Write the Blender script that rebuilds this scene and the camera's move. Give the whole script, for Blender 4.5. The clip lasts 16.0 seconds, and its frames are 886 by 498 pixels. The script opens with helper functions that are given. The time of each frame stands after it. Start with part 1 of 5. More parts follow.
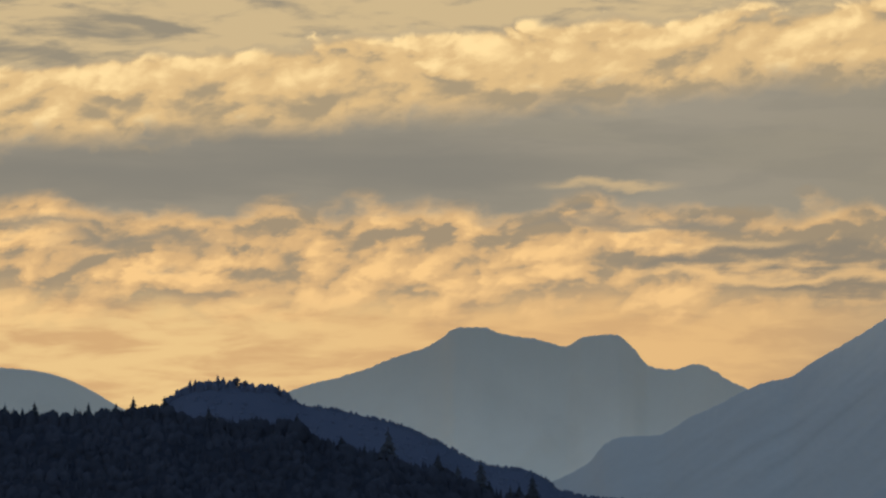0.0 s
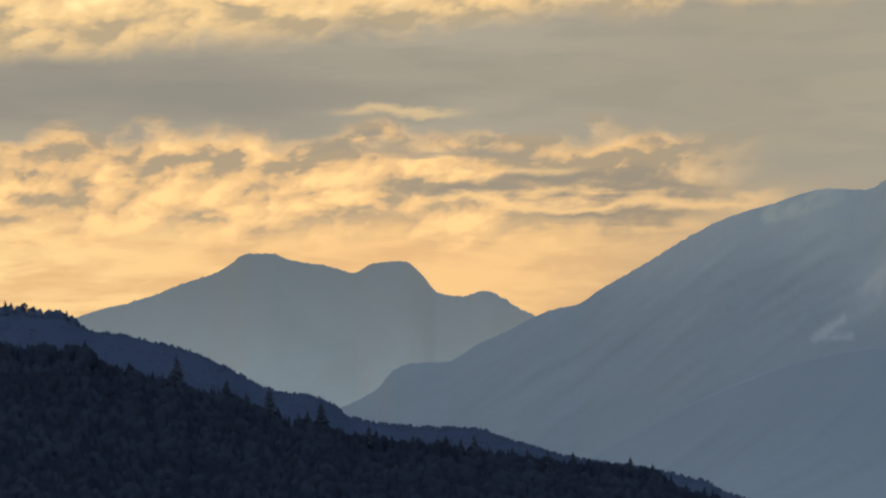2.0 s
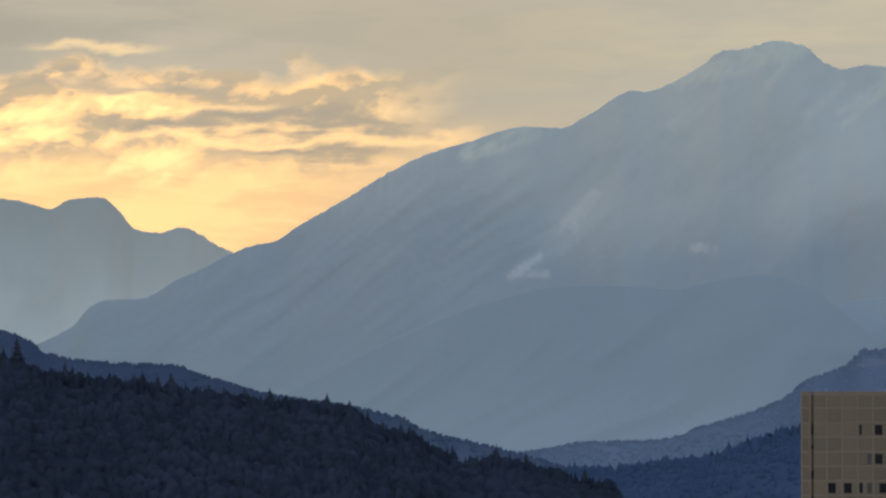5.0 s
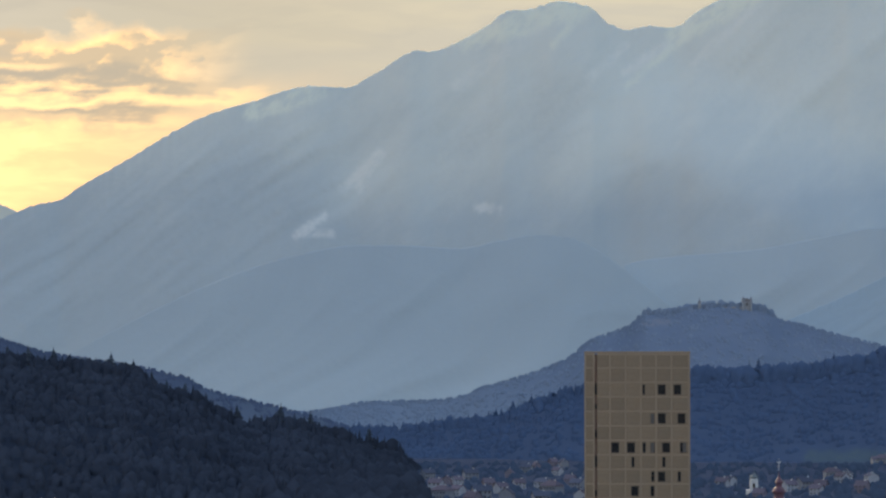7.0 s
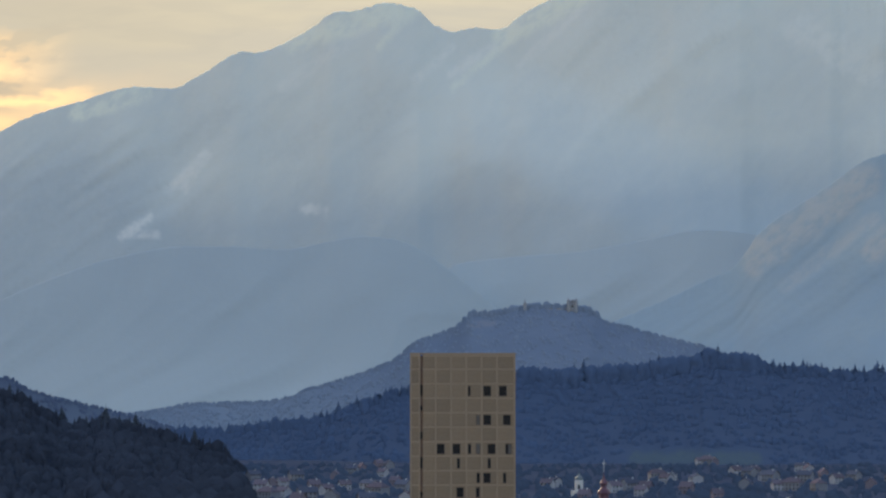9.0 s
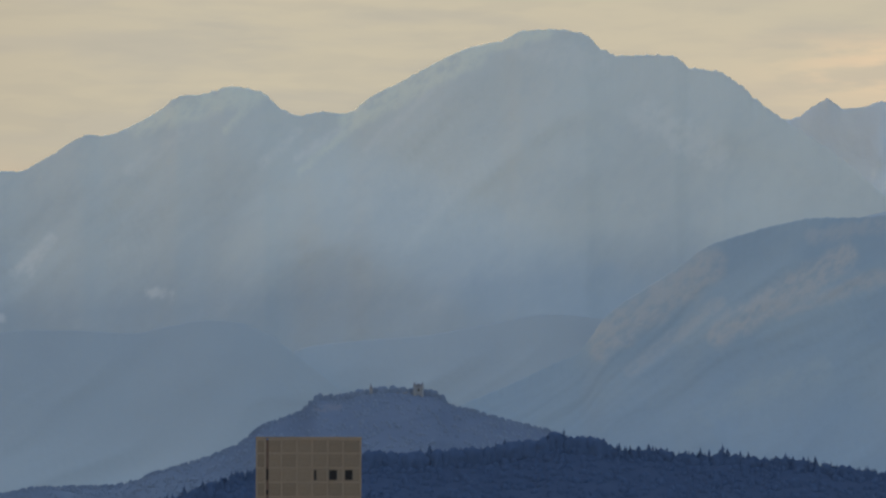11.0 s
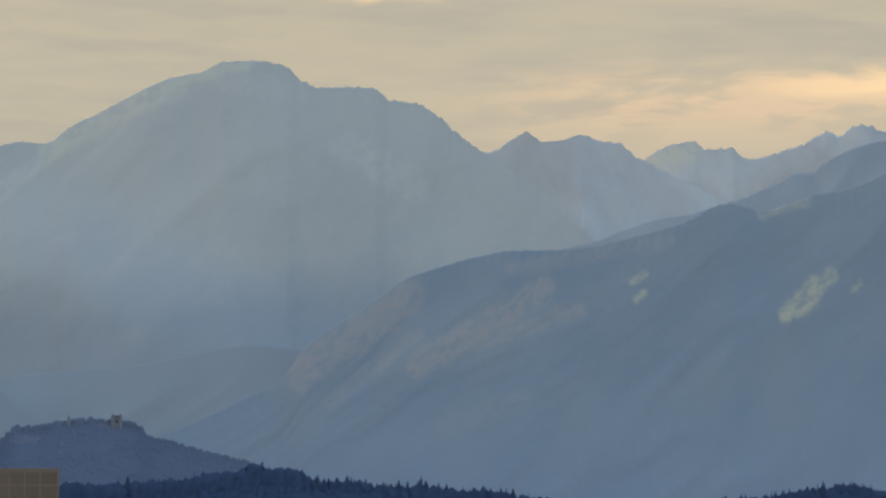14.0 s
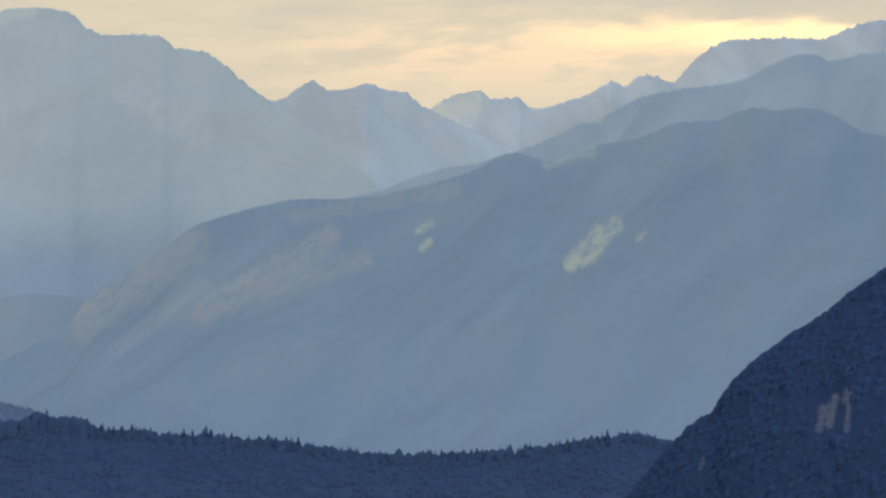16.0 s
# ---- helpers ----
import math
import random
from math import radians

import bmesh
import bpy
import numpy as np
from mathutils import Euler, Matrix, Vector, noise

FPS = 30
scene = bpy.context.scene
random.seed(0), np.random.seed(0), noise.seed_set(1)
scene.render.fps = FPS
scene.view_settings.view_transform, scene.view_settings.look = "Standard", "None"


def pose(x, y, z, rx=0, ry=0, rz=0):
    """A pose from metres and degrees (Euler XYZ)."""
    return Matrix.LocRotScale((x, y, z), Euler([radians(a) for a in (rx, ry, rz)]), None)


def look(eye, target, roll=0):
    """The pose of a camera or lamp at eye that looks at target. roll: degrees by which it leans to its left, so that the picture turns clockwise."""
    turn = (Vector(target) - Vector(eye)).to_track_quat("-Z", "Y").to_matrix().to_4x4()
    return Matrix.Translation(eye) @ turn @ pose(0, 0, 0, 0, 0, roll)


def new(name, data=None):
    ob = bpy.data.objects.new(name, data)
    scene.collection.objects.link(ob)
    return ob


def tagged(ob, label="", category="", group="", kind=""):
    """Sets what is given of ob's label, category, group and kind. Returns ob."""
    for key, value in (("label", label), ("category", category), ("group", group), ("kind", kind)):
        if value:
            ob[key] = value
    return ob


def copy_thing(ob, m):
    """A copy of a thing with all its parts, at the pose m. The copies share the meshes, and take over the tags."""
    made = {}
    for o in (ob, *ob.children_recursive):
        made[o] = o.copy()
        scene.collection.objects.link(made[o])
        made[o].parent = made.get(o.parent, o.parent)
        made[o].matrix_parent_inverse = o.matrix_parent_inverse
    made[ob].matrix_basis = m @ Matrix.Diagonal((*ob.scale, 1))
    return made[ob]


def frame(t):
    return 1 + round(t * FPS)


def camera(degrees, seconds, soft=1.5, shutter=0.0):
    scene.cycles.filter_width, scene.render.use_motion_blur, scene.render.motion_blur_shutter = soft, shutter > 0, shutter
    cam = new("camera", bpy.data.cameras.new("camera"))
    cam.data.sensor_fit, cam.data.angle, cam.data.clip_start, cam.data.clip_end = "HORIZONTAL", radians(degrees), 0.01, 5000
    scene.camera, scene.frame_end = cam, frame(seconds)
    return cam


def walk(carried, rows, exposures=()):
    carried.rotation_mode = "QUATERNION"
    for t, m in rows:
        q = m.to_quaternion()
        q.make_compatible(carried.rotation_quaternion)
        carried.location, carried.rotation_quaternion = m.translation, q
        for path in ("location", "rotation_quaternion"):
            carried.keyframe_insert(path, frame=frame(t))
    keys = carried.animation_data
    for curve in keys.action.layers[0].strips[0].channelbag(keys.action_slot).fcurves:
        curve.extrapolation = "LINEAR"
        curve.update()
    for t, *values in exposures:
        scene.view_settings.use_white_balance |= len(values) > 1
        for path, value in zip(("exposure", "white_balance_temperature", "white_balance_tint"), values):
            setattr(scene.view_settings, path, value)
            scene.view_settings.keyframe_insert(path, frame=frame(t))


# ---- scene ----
EYE = 45.0                      # height of the lookout above the plain


def aim(turn, tilt):
    """The camera's pose: degrees to the right of north, degrees above the level."""
    return pose(0, 0, EYE, 90 + tilt, 0, -turn)


cam = camera(12, 16.0, soft=2.4)
walk(cam, [(t, aim(a, b)) for t, a, b in (
    (0, -9.9157, 4.3939), (0.5, -9.3272, 4.2302), (1, -8.6207, 3.8668), (1.5, -7.8310, 3.5817),
    (2, -7.0427, 3.3935), (2.5, -6.3096, 3.3350), (3, -5.6013, 3.1742), (3.5, -4.9335, 3.0191),
    (4, -4.3104, 2.9003), (4.2, -4.0695, 2.8335), (6.3, -0.9609, 2.2147), (6.5, -0.7019, 2.1941),
    (7, -0.0000, 1.9894), (7.5, 0.6677, 1.8290), (8, 1.2781, 1.6828), (8.2, 1.5102, 1.6713),
    (10.3, 3.6382, 2.9638), (10.5, 3.8389, 3.0350), (11, 4.4595, 3.1489), (11.5, 5.1627, 3.2744),
    (12, 5.8469, 3.2859), (12.5, 6.4578, 3.3231), (13, 7.1012, 3.4020), (13.5, 7.7889, 3.5356),
    (14, 8.5513, 3.5789), (14.5, 9.3243, 3.6033), (15, 10.0168, 3.5079), (15.5, 10.6965, 3.0892),
    (16, 11.4667, 2.8799)
)], exposures=((0.0, 1.15), (1.5, 1.36), (3.5, 1.68), (4.2, 1.78), (6.3, 2.1), (8.2, 2.4), (10.3, 1.93), (12.0, 1.9), (13.5, 1.86), (15.0, 1.82), (16.0, 2.25)))


# ---- sky, sun ----
class Nodes:
    """Short hand for node trees."""

    def __init__(self, tree):
        self.tree = tree

    def add(self, kind, **values):
        n = self.tree.nodes.new(kind)
        for k, v in values.items():
            if k == "operation":
                n.operation = v
            elif k == "data_type":
                n.data_type = v
            elif k == "blend_type":
                n.blend_type = v
        return n

    def put(self, socket, v):
        if isinstance(v, bpy.types.NodeSocket):
            self.tree.links.new(v, socket)
        elif isinstance(v, (tuple, list)) and len(v) == 3 and socket.type == "RGBA":
            socket.default_value = (*v, 1)
        else:
            socket.default_value = v

    def m(self, op, *args, clamp=False):
        n = self.add("ShaderNodeMath", operation=op)
        n.use_clamp = clamp
        for s, v in zip(n.inputs, args):
            self.put(s, v)
        return n.outputs[0]

    def ramp(self, v, lo, hi, a=0.0, b=1.0):
        n = self.tree.nodes.new("ShaderNodeMapRange")
        n.interpolation_type = "SMOOTHSTEP"
        for s, x in zip(n.inputs, (v, lo, hi, a, b)):
            self.put(s, x)
        return n.outputs[0]

    def xyz(self, x, y, z=0.0):
        n = self.tree.nodes.new("ShaderNodeCombineXYZ")
        for s, v in zip(n.inputs, (x, y, z)):
            self.put(s, v)
        return n.outputs[0]

    def noise(self, vec, scale, detail=6, rough=0.55, warp=0.0):
        n = self.tree.nodes.new("ShaderNodeTexNoise")
        self.put(n.inputs["Vector"], vec)
        n.inputs["Scale"].default_value, n.inputs["Detail"].default_value = scale, detail
        n.inputs["Roughness"].default_value, n.inputs["Distortion"].default_value = rough, warp
        return n.outputs["Fac"]

    def mix(self, f, a, b, blend="MIX"):
        n = self.add("ShaderNodeMix", data_type="RGBA", blend_type=blend)
        self.put(n.inputs[0], f), self.put(n.inputs[6], a), self.put(n.inputs[7], b)
        return n.outputs[2]

    def bell(self, v, centre, width):
        """1 at the centre, falling softly to 0 at the width."""
        d = self.m("ABSOLUTE", self.m("SUBTRACT", v, centre))
        return self.ramp(d, 0.0, width, 1.0, 0.0)


SUN_TURN, SUN_UP = -16.0, 12.0
world = bpy.data.worlds.new("evening_sky")
scene.world = world
world.use_nodes = True
W = Nodes(world.node_tree)
world.node_tree.nodes.clear()
sky = world.node_tree.nodes.new("ShaderNodeTexSky")
sky.sky_type, sky.sun_disc = "NISHITA", False
sky.sun_elevation, sky.sun_rotation = radians(SUN_UP), radians(SUN_TURN)
sky.air_density, sky.dust_density, sky.ozone_density = 1.0, 4.0, 1.0
co = world.node_tree.nodes.new("ShaderNodeTexCoord")
sep = world.node_tree.nodes.new("ShaderNodeSeparateXYZ")
W.put(sep.inputs[0], co.outputs["Generated"])
az = W.m("MULTIPLY", W.m("ARCTAN2", sep.outputs[0], sep.outputs[1]), 57.2958)
el = W.m("MULTIPLY", W.m("ARCSINE", sep.outputs[2]), 57.2958)

# clouds: billows lit from above and long flat streaks, in degrees
def fade(edge, lo, hi):
    return W.ramp(edge, lo, hi)


def billow(dx, dy):
    """Density of the heaped cloud at a small offset."""
    x, y = W.m("ADD", az, dx), W.m("ADD", el, dy)
    return W.noise(W.xyz(W.m("SUBTRACT", W.m("MULTIPLY", x, 0.78), W.m("MULTIPLY", y, 0.35)), W.m("MULTIPLY", y, 1.3), 7.0), 1.3, 6, 0.52, 0.15)


def stroke(height, lean_, width, left, right, soft=0.7):
    """A long thin wisp: its height at bearing -8, its slope, its half width, and where it begins and ends."""
    line = W.m("ADD", height, W.m("MULTIPLY", W.m("ADD", az, 8.0), lean_))
    d = W.m("ADD", W.m("SUBTRACT", el, line), W.m("ADD", W.m("MULTIPLY", W.m("SUBTRACT", heap, 0.5), width * 4.5), W.m("MULTIPLY", W.m("SUBTRACT", thread, 0.5), width * 3.0)))
    ends = W.m("MULTIPLY", fade(az, left - soft, left + soft), W.m("SUBTRACT", 1.0, fade(az, right - soft, right + soft)))
    return W.m("MULTIPLY", W.bell(d, 0.0, width), ends)


flat = W.xyz(W.m("MULTIPLY", az, 0.16), W.m("ADD", el, W.m("MULTIPLY", az, 0.03)))
streak = W.noise(flat, 1.6, 6, 0.55, 0.2)
thread = W.noise(W.xyz(W.m("MULTIPLY", az, 0.22), W.m("SUBTRACT", el, W.m("MULTIPLY", az, 0.02)), 4.0), 3.4, 5, 0.55, 0.3)
wave = W.noise(W.xyz(W.m("MULTIPLY", az, 0.35), W.m("MULTIPLY", el, 0.8), 3.0), 1.0, 3)
heap = billow(0.0, 0.0)
relief = W.m("MULTIPLY", W.m("SUBTRACT", heap, billow(-0.07, 0.15)), 3.2)      # sunlit tops, shaded hollows
lobes = world.node_tree.nodes.new("ShaderNodeTexVoronoi")                       # round heads of the cumulus
lobes.feature = "SMOOTH_F1"
lobes.inputs["Scale"].default_value, lobes.inputs["Smoothness"].default_value, lobes.inputs["Detail"].default_value = 1.7, 0.5, 2.5
wob = W.m("MULTIPLY", W.m("SUBTRACT", heap, 0.5), 1.5)
W.put(lobes.inputs["Vector"], W.xyz(W.m("ADD", W.m("MULTIPLY", az, 0.85), wob), W.m("ADD", W.m("MULTIPLY", el, 1.35), wob), 2.0))
heads = W.m("SUBTRACT", 0.55, lobes.outputs["Distance"])
west = W.ramp(az, -4.6, -2.4, 1.0, 0.0)

# the grey sheet behind, darker towards its western underside
grey = W.mix(W.ramp(az, -14.0, 3.0), (0.41, 0.365, 0.285), (0.47, 0.42, 0.315))
grey = W.mix(W.ramp(streak, 0.42, 0.62, 0.0, 0.75), grey, W.mix(W.ramp(az, -10.0, 2.0), (0.50, 0.435, 0.33), (0.40, 0.37, 0.305)))
grey = W.mix(W.ramp(thread, 0.45, 0.66, 0.0, 0.25), grey, W.mix(W.ramp(az, -10.0, 2.0), (0.30, 0.28, 0.24), (0.37, 0.345, 0.29)))
under = W.m("MULTIPLY", W.bell(W.m("ADD", el, W.m("MULTIPLY", W.m("SUBTRACT", wave, 0.5), 0.8)), 5.45, 0.75), W.ramp(az, -10.5, -5.5, 0.8, 0.15))
grey = W.mix(W.m("MULTIPLY", under, W.ramp(az, -3.5, -1.0, 1.0, 0.0)), grey, (0.315, 0.295, 0.25))
pale = W.m("MULTIPLY", W.bell(W.m("ADD", el, wave), 5.4, 1.7), W.ramp(az, 4.0, 12.0, 0.0, 0.35))
grey = W.mix(pale, grey, (0.60, 0.475, 0.325))

# gold air under the sheet, low in the west
air = W.m("MULTIPLY", W.ramp(W.m("ADD", el, W.m("MULTIPLY", W.m("SUBTRACT", heap, 0.5), 0.8)), 3.5, 4.6, 1.0, 0.0), W.ramp(az, -6.0, 0.5, 1.0, 0.0))
cloud = W.mix(air, grey, W.mix(W.ramp(thread, 0.40, 0.66), W.mix(W.ramp(az, -14.0, -8.0), (1.14, 0.775, 0.35), (1.08, 0.675, 0.295)), (0.92, 0.565, 0.26)))

# the broken lower bank: lit heads with grey hollows
d_low = W.m("ADD", el, W.m("ADD", W.m("MULTIPLY", W.m("SUBTRACT", heap, 0.5), 1.0), W.m("MULTIPLY", W.m("SUBTRACT", wave, 0.5), 0.5)))
low = W.m("MULTIPLY", W.m("MULTIPLY", W.ramp(d_low, 4.78, 5.08, 1.0, 0.0), W.ramp(d_low, 3.25, 4.0)), west)
lit = W.m("ADD", W.m("ADD", 0.70, W.m("MULTIPLY", W.m("SUBTRACT", heap, 0.5), 1.2)), W.m("ADD", W.m("MULTIPLY", relief, 0.6), W.m("MULTIPLY", heads, 0.7)))
lit = W.m("SUBTRACT", lit, W.m("ADD", W.ramp(az, -9.0, -5.5, 0.0, 0.15), W.ramp(thread, 0.5, 0.68, 0.0, 0.22)))
body = W.mix(W.ramp(lit, 0.05, 0.45), (0.50, 0.385, 0.25), (0.95, 0.605, 0.285))
body = W.mix(W.ramp(lit, 0.40, 0.90), body, (1.30, 0.82, 0.355))
cloud = W.mix(low, cloud, body)
for wisp, colour, amount in ((stroke(4.33, -0.035, 0.24, -7.4, -3.4), (0.37, 0.315, 0.24), 0.95), (stroke(3.93, -0.03, 0.17, -5.5, -3.7, 0.4), (0.36, 0.30, 0.225), 0.95),
                             (stroke(4.44, 0.0, 0.26, -15.0, -13.2), (0.42, 0.35, 0.255), 0.85), (stroke(4.88, 0.02, 0.13, -17.0, -14.6), (0.40, 0.345, 0.26), 0.8),
                             (stroke(4.74, -0.02, 0.14, -8.8, -5.8), (0.40, 0.345, 0.265), 0.8),
                             (stroke(4.07, -0.03, 0.20, -7.2, -2.6), (1.22, 0.77, 0.34), 0.75), (stroke(5.24, 0.0, 0.09, -8.4, -6.9, 0.4), (0.98, 0.69, 0.35), 0.6),
                             (stroke(4.50, -0.03, 0.10, -6.4, -5.2, 0.3), (1.16, 0.76, 0.35), 0.5)):
    cloud = W.mix(W.m("MULTIPLY", wisp, amount), cloud, colour)

cloud = W.mix(W.m("MULTIPLY", W.bell(az, -3.0, 4.2), 0.22), cloud, (0.36, 0.30, 0.21))

# the high bank: crisp billowing top, soft underside
d_high = W.m("SUBTRACT", el, W.m("ADD", 7.66, W.m("MULTIPLY", az, 0.078)))
d_high = W.m("ADD", d_high, W.m("ADD", W.m("MULTIPLY", W.m("SUBTRACT", heap, 0.5), -0.55), W.m("MULTIPLY", heads, -0.25)))
above = W.m("MULTIPLY", W.ramp(d_high, 0.38, 0.62), W.ramp(az, -5.0, 2.0, 1.0, 0.0))
veil = W.mix(W.ramp(W.m("ADD", thread, W.ramp(az, -14.5, -12.5, 0.10, -0.04)), 0.48, 0.70), (0.86, 0.65, 0.36), (0.44, 0.375, 0.27))
cloud = W.mix(above, cloud, veil)
high = W.m("MULTIPLY", W.m("MULTIPLY", W.ramp(d_high, 0.40, 0.56, 1.0, 0.0), W.ramp(d_high, -0.78, -0.30)), W.ramp(az, -3.0, 3.0, 1.0, 0.0))
shine = W.m("ADD", W.m("ADD", 0.60, W.m("MULTIPLY", relief, 0.62)), W.m("ADD", W.m("MULTIPLY", heads, 0.6), W.ramp(d_high, -0.45, 0.35, -0.12, 0.22)))
body = W.mix(W.ramp(shine, 0.0, 0.45), (0.56, 0.435, 0.27), (1.02, 0.695, 0.33))
body = W.mix(W.ramp(shine, 0.42, 0.95), body, (1.42, 1.03, 0.50))
cloud = W.mix(high, cloud, body)

# low streaks over the eastern peaks
calm = W.m("ADD", el, W.m("MULTIPLY", W.m("SUBTRACT", thread, 0.5), 0.5))
east = W.m("MULTIPLY", W.m("MULTIPLY", W.bell(calm, 5.76, 0.34), W.ramp(az, 11.5, 14.0)), W.ramp(streak, 0.34, 0.6, 0.75, 1.0))
rose = W.m("MULTIPLY", W.m("MULTIPLY", W.bell(calm, 5.55, 0.7), W.ramp(az, 8.0, 11.5)), W.ramp(thread, 0.40, 0.6, 0.75, 0.1))
tuft = W.m("MULTIPLY", W.bell(W.m("ADD", calm, W.m("MULTIPLY", W.m("SUBTRACT", heap, 0.5), 0.5)), 7.22, 0.42), W.bell(az, 7.9, 1.7))
cloud = W.mix(rose, cloud, (0.72, 0.52, 0.335))
cloud = W.mix(W.ramp(W.m("MAXIMUM", east, tuft), 0.1, 0.8), cloud, W.mix(W.ramp(az, 13.0, 16.5), (0.78, 0.565, 0.345), (0.94, 0.68, 0.38)))
bg_sky = world.node_tree.nodes.new("ShaderNodeBackground")
W.put(bg_sky.inputs[0], sky.outputs[0])
bg_sky.inputs[1].default_value = 0.108
bg_cloud = world.node_tree.nodes.new("ShaderNodeBackground")
W.put(bg_cloud.inputs[0], cloud)
bg_cloud.inputs[1].default_value = 0.33
both = world.node_tree.nodes.new("ShaderNodeMixShader")
W.put(both.inputs[0], W.ramp(el, 9.0, 20.0))
W.put(both.inputs[1], bg_cloud.outputs[0])
W.put(both.inputs[2], bg_sky.outputs[0])
out = world.node_tree.nodes.new("ShaderNodeOutputWorld")
W.put(out.inputs[0], both.outputs[0])

lamp = bpy.data.lights.new("sun", "SUN")
lamp.energy, lamp.angle, lamp.color = 0.12, radians(10), (1.0, 0.84, 0.62)
sun = new("sun", lamp)
a, b = radians(SUN_TURN), radians(SUN_UP)
sun.matrix_world = look((0, 0, 900), Vector((0, 0, 900)) - Vector((math.sin(a) * math.cos(b), math.cos(a) * math.cos(b), math.sin(b))))


# ---- materials ----
HILLSIDE = (0.0, -0.7, 0.7)      # how the wooded slopes face


def material(name, colours, scale=1.0, rough=0.8, bump=0.3, fine_scale=None, metal=0.0, stretch=(1, 1, 1), spread=(0.35, 0.65), piece=0.0, gloss=0.5, leaf=0.0, canopy=0.0):
    """Two colours mixed by a coarse noise, a third by a fine one; relief from both. piece: how far pieces differ in tone."""
    mat = bpy.data.materials.new(name)
    mat.use_nodes = True
    N = Nodes(mat.node_tree)
    bsdf = mat.node_tree.nodes["Principled BSDF"]
    tc = mat.node_tree.nodes.new("ShaderNodeTexCoord")
    mp = mat.node_tree.nodes.new("ShaderNodeMapping")
    mp.inputs["Scale"].default_value = stretch
    N.put(mp.inputs[0], tc.outputs["Object"])
    v = mp.outputs[0]
    big = N.noise(v, scale, 5)
    small = N.noise(v, fine_scale or scale * 9, 4, 0.6)
    col = N.mix(N.ramp(big, *spread), colours[0], colours[1])
    col = N.mix(N.ramp(small, 0.45, 0.75, 0.0, 0.6), col, colours[-1])
    if piece:
        info = mat.node_tree.nodes.new("ShaderNodeObjectInfo")
        col = N.mix(1.0, col, N.mix(info.outputs["Random"], (1 - piece,) * 3, (1 + piece,) * 3), "MULTIPLY")
    N.put(bsdf.inputs["Base Color"], col)
    N.put(bsdf.inputs["Roughness"], N.ramp(small, 0.2, 0.8, max(rough - 0.1, 0.02), min(rough + 0.1, 1)))
    bsdf.inputs["Metallic"].default_value = metal
    bsdf.inputs["Specular IOR Level"].default_value = gloss
    if leaf:
        # light also comes through the leaves from behind
        thin = mat.node_tree.nodes.new("ShaderNodeBsdfTranslucent")
        N.put(thin.inputs[0], col)
        both_ = mat.node_tree.nodes.new("ShaderNodeMixShader")
        both_.inputs[0].default_value = leaf
        N.put(both_.inputs[1], bsdf.outputs[0])
        N.put(both_.inputs[2], thin.outputs[0])
        N.put(mat.node_tree.nodes["Material Output"].inputs[0], both_.outputs[0])
    if bump:
        bp = mat.node_tree.nodes.new("ShaderNodeBump")
        bp.inputs["Strength"].default_value = bump
        bp.inputs["Distance"].default_value = 0.3 / scale
        N.put(bp.inputs["Height"], N.m("ADD", big, N.m("MULTIPLY", small, 0.3)))
        N.put(bsdf.inputs["Normal"], bp.outputs[0])
    if canopy:
        # a closed wood takes the light as the whole hillside does
        geo = mat.node_tree.nodes.new("ShaderNodeNewGeometry")
        turn = mat.node_tree.nodes.new("ShaderNodeMix")
        turn.data_type = "VECTOR"
        turn.inputs[0].default_value = canopy
        N.put(turn.inputs[4], geo.outputs["Normal"])
        turn.inputs[5].default_value = HILLSIDE
        unit = mat.node_tree.nodes.new("ShaderNodeVectorMath")
        unit.operation = "NORMALIZE"
        N.put(unit.inputs[0], turn.outputs[1])
        N.put(bsdf.inputs["Normal"], unit.outputs[0])
    return mat


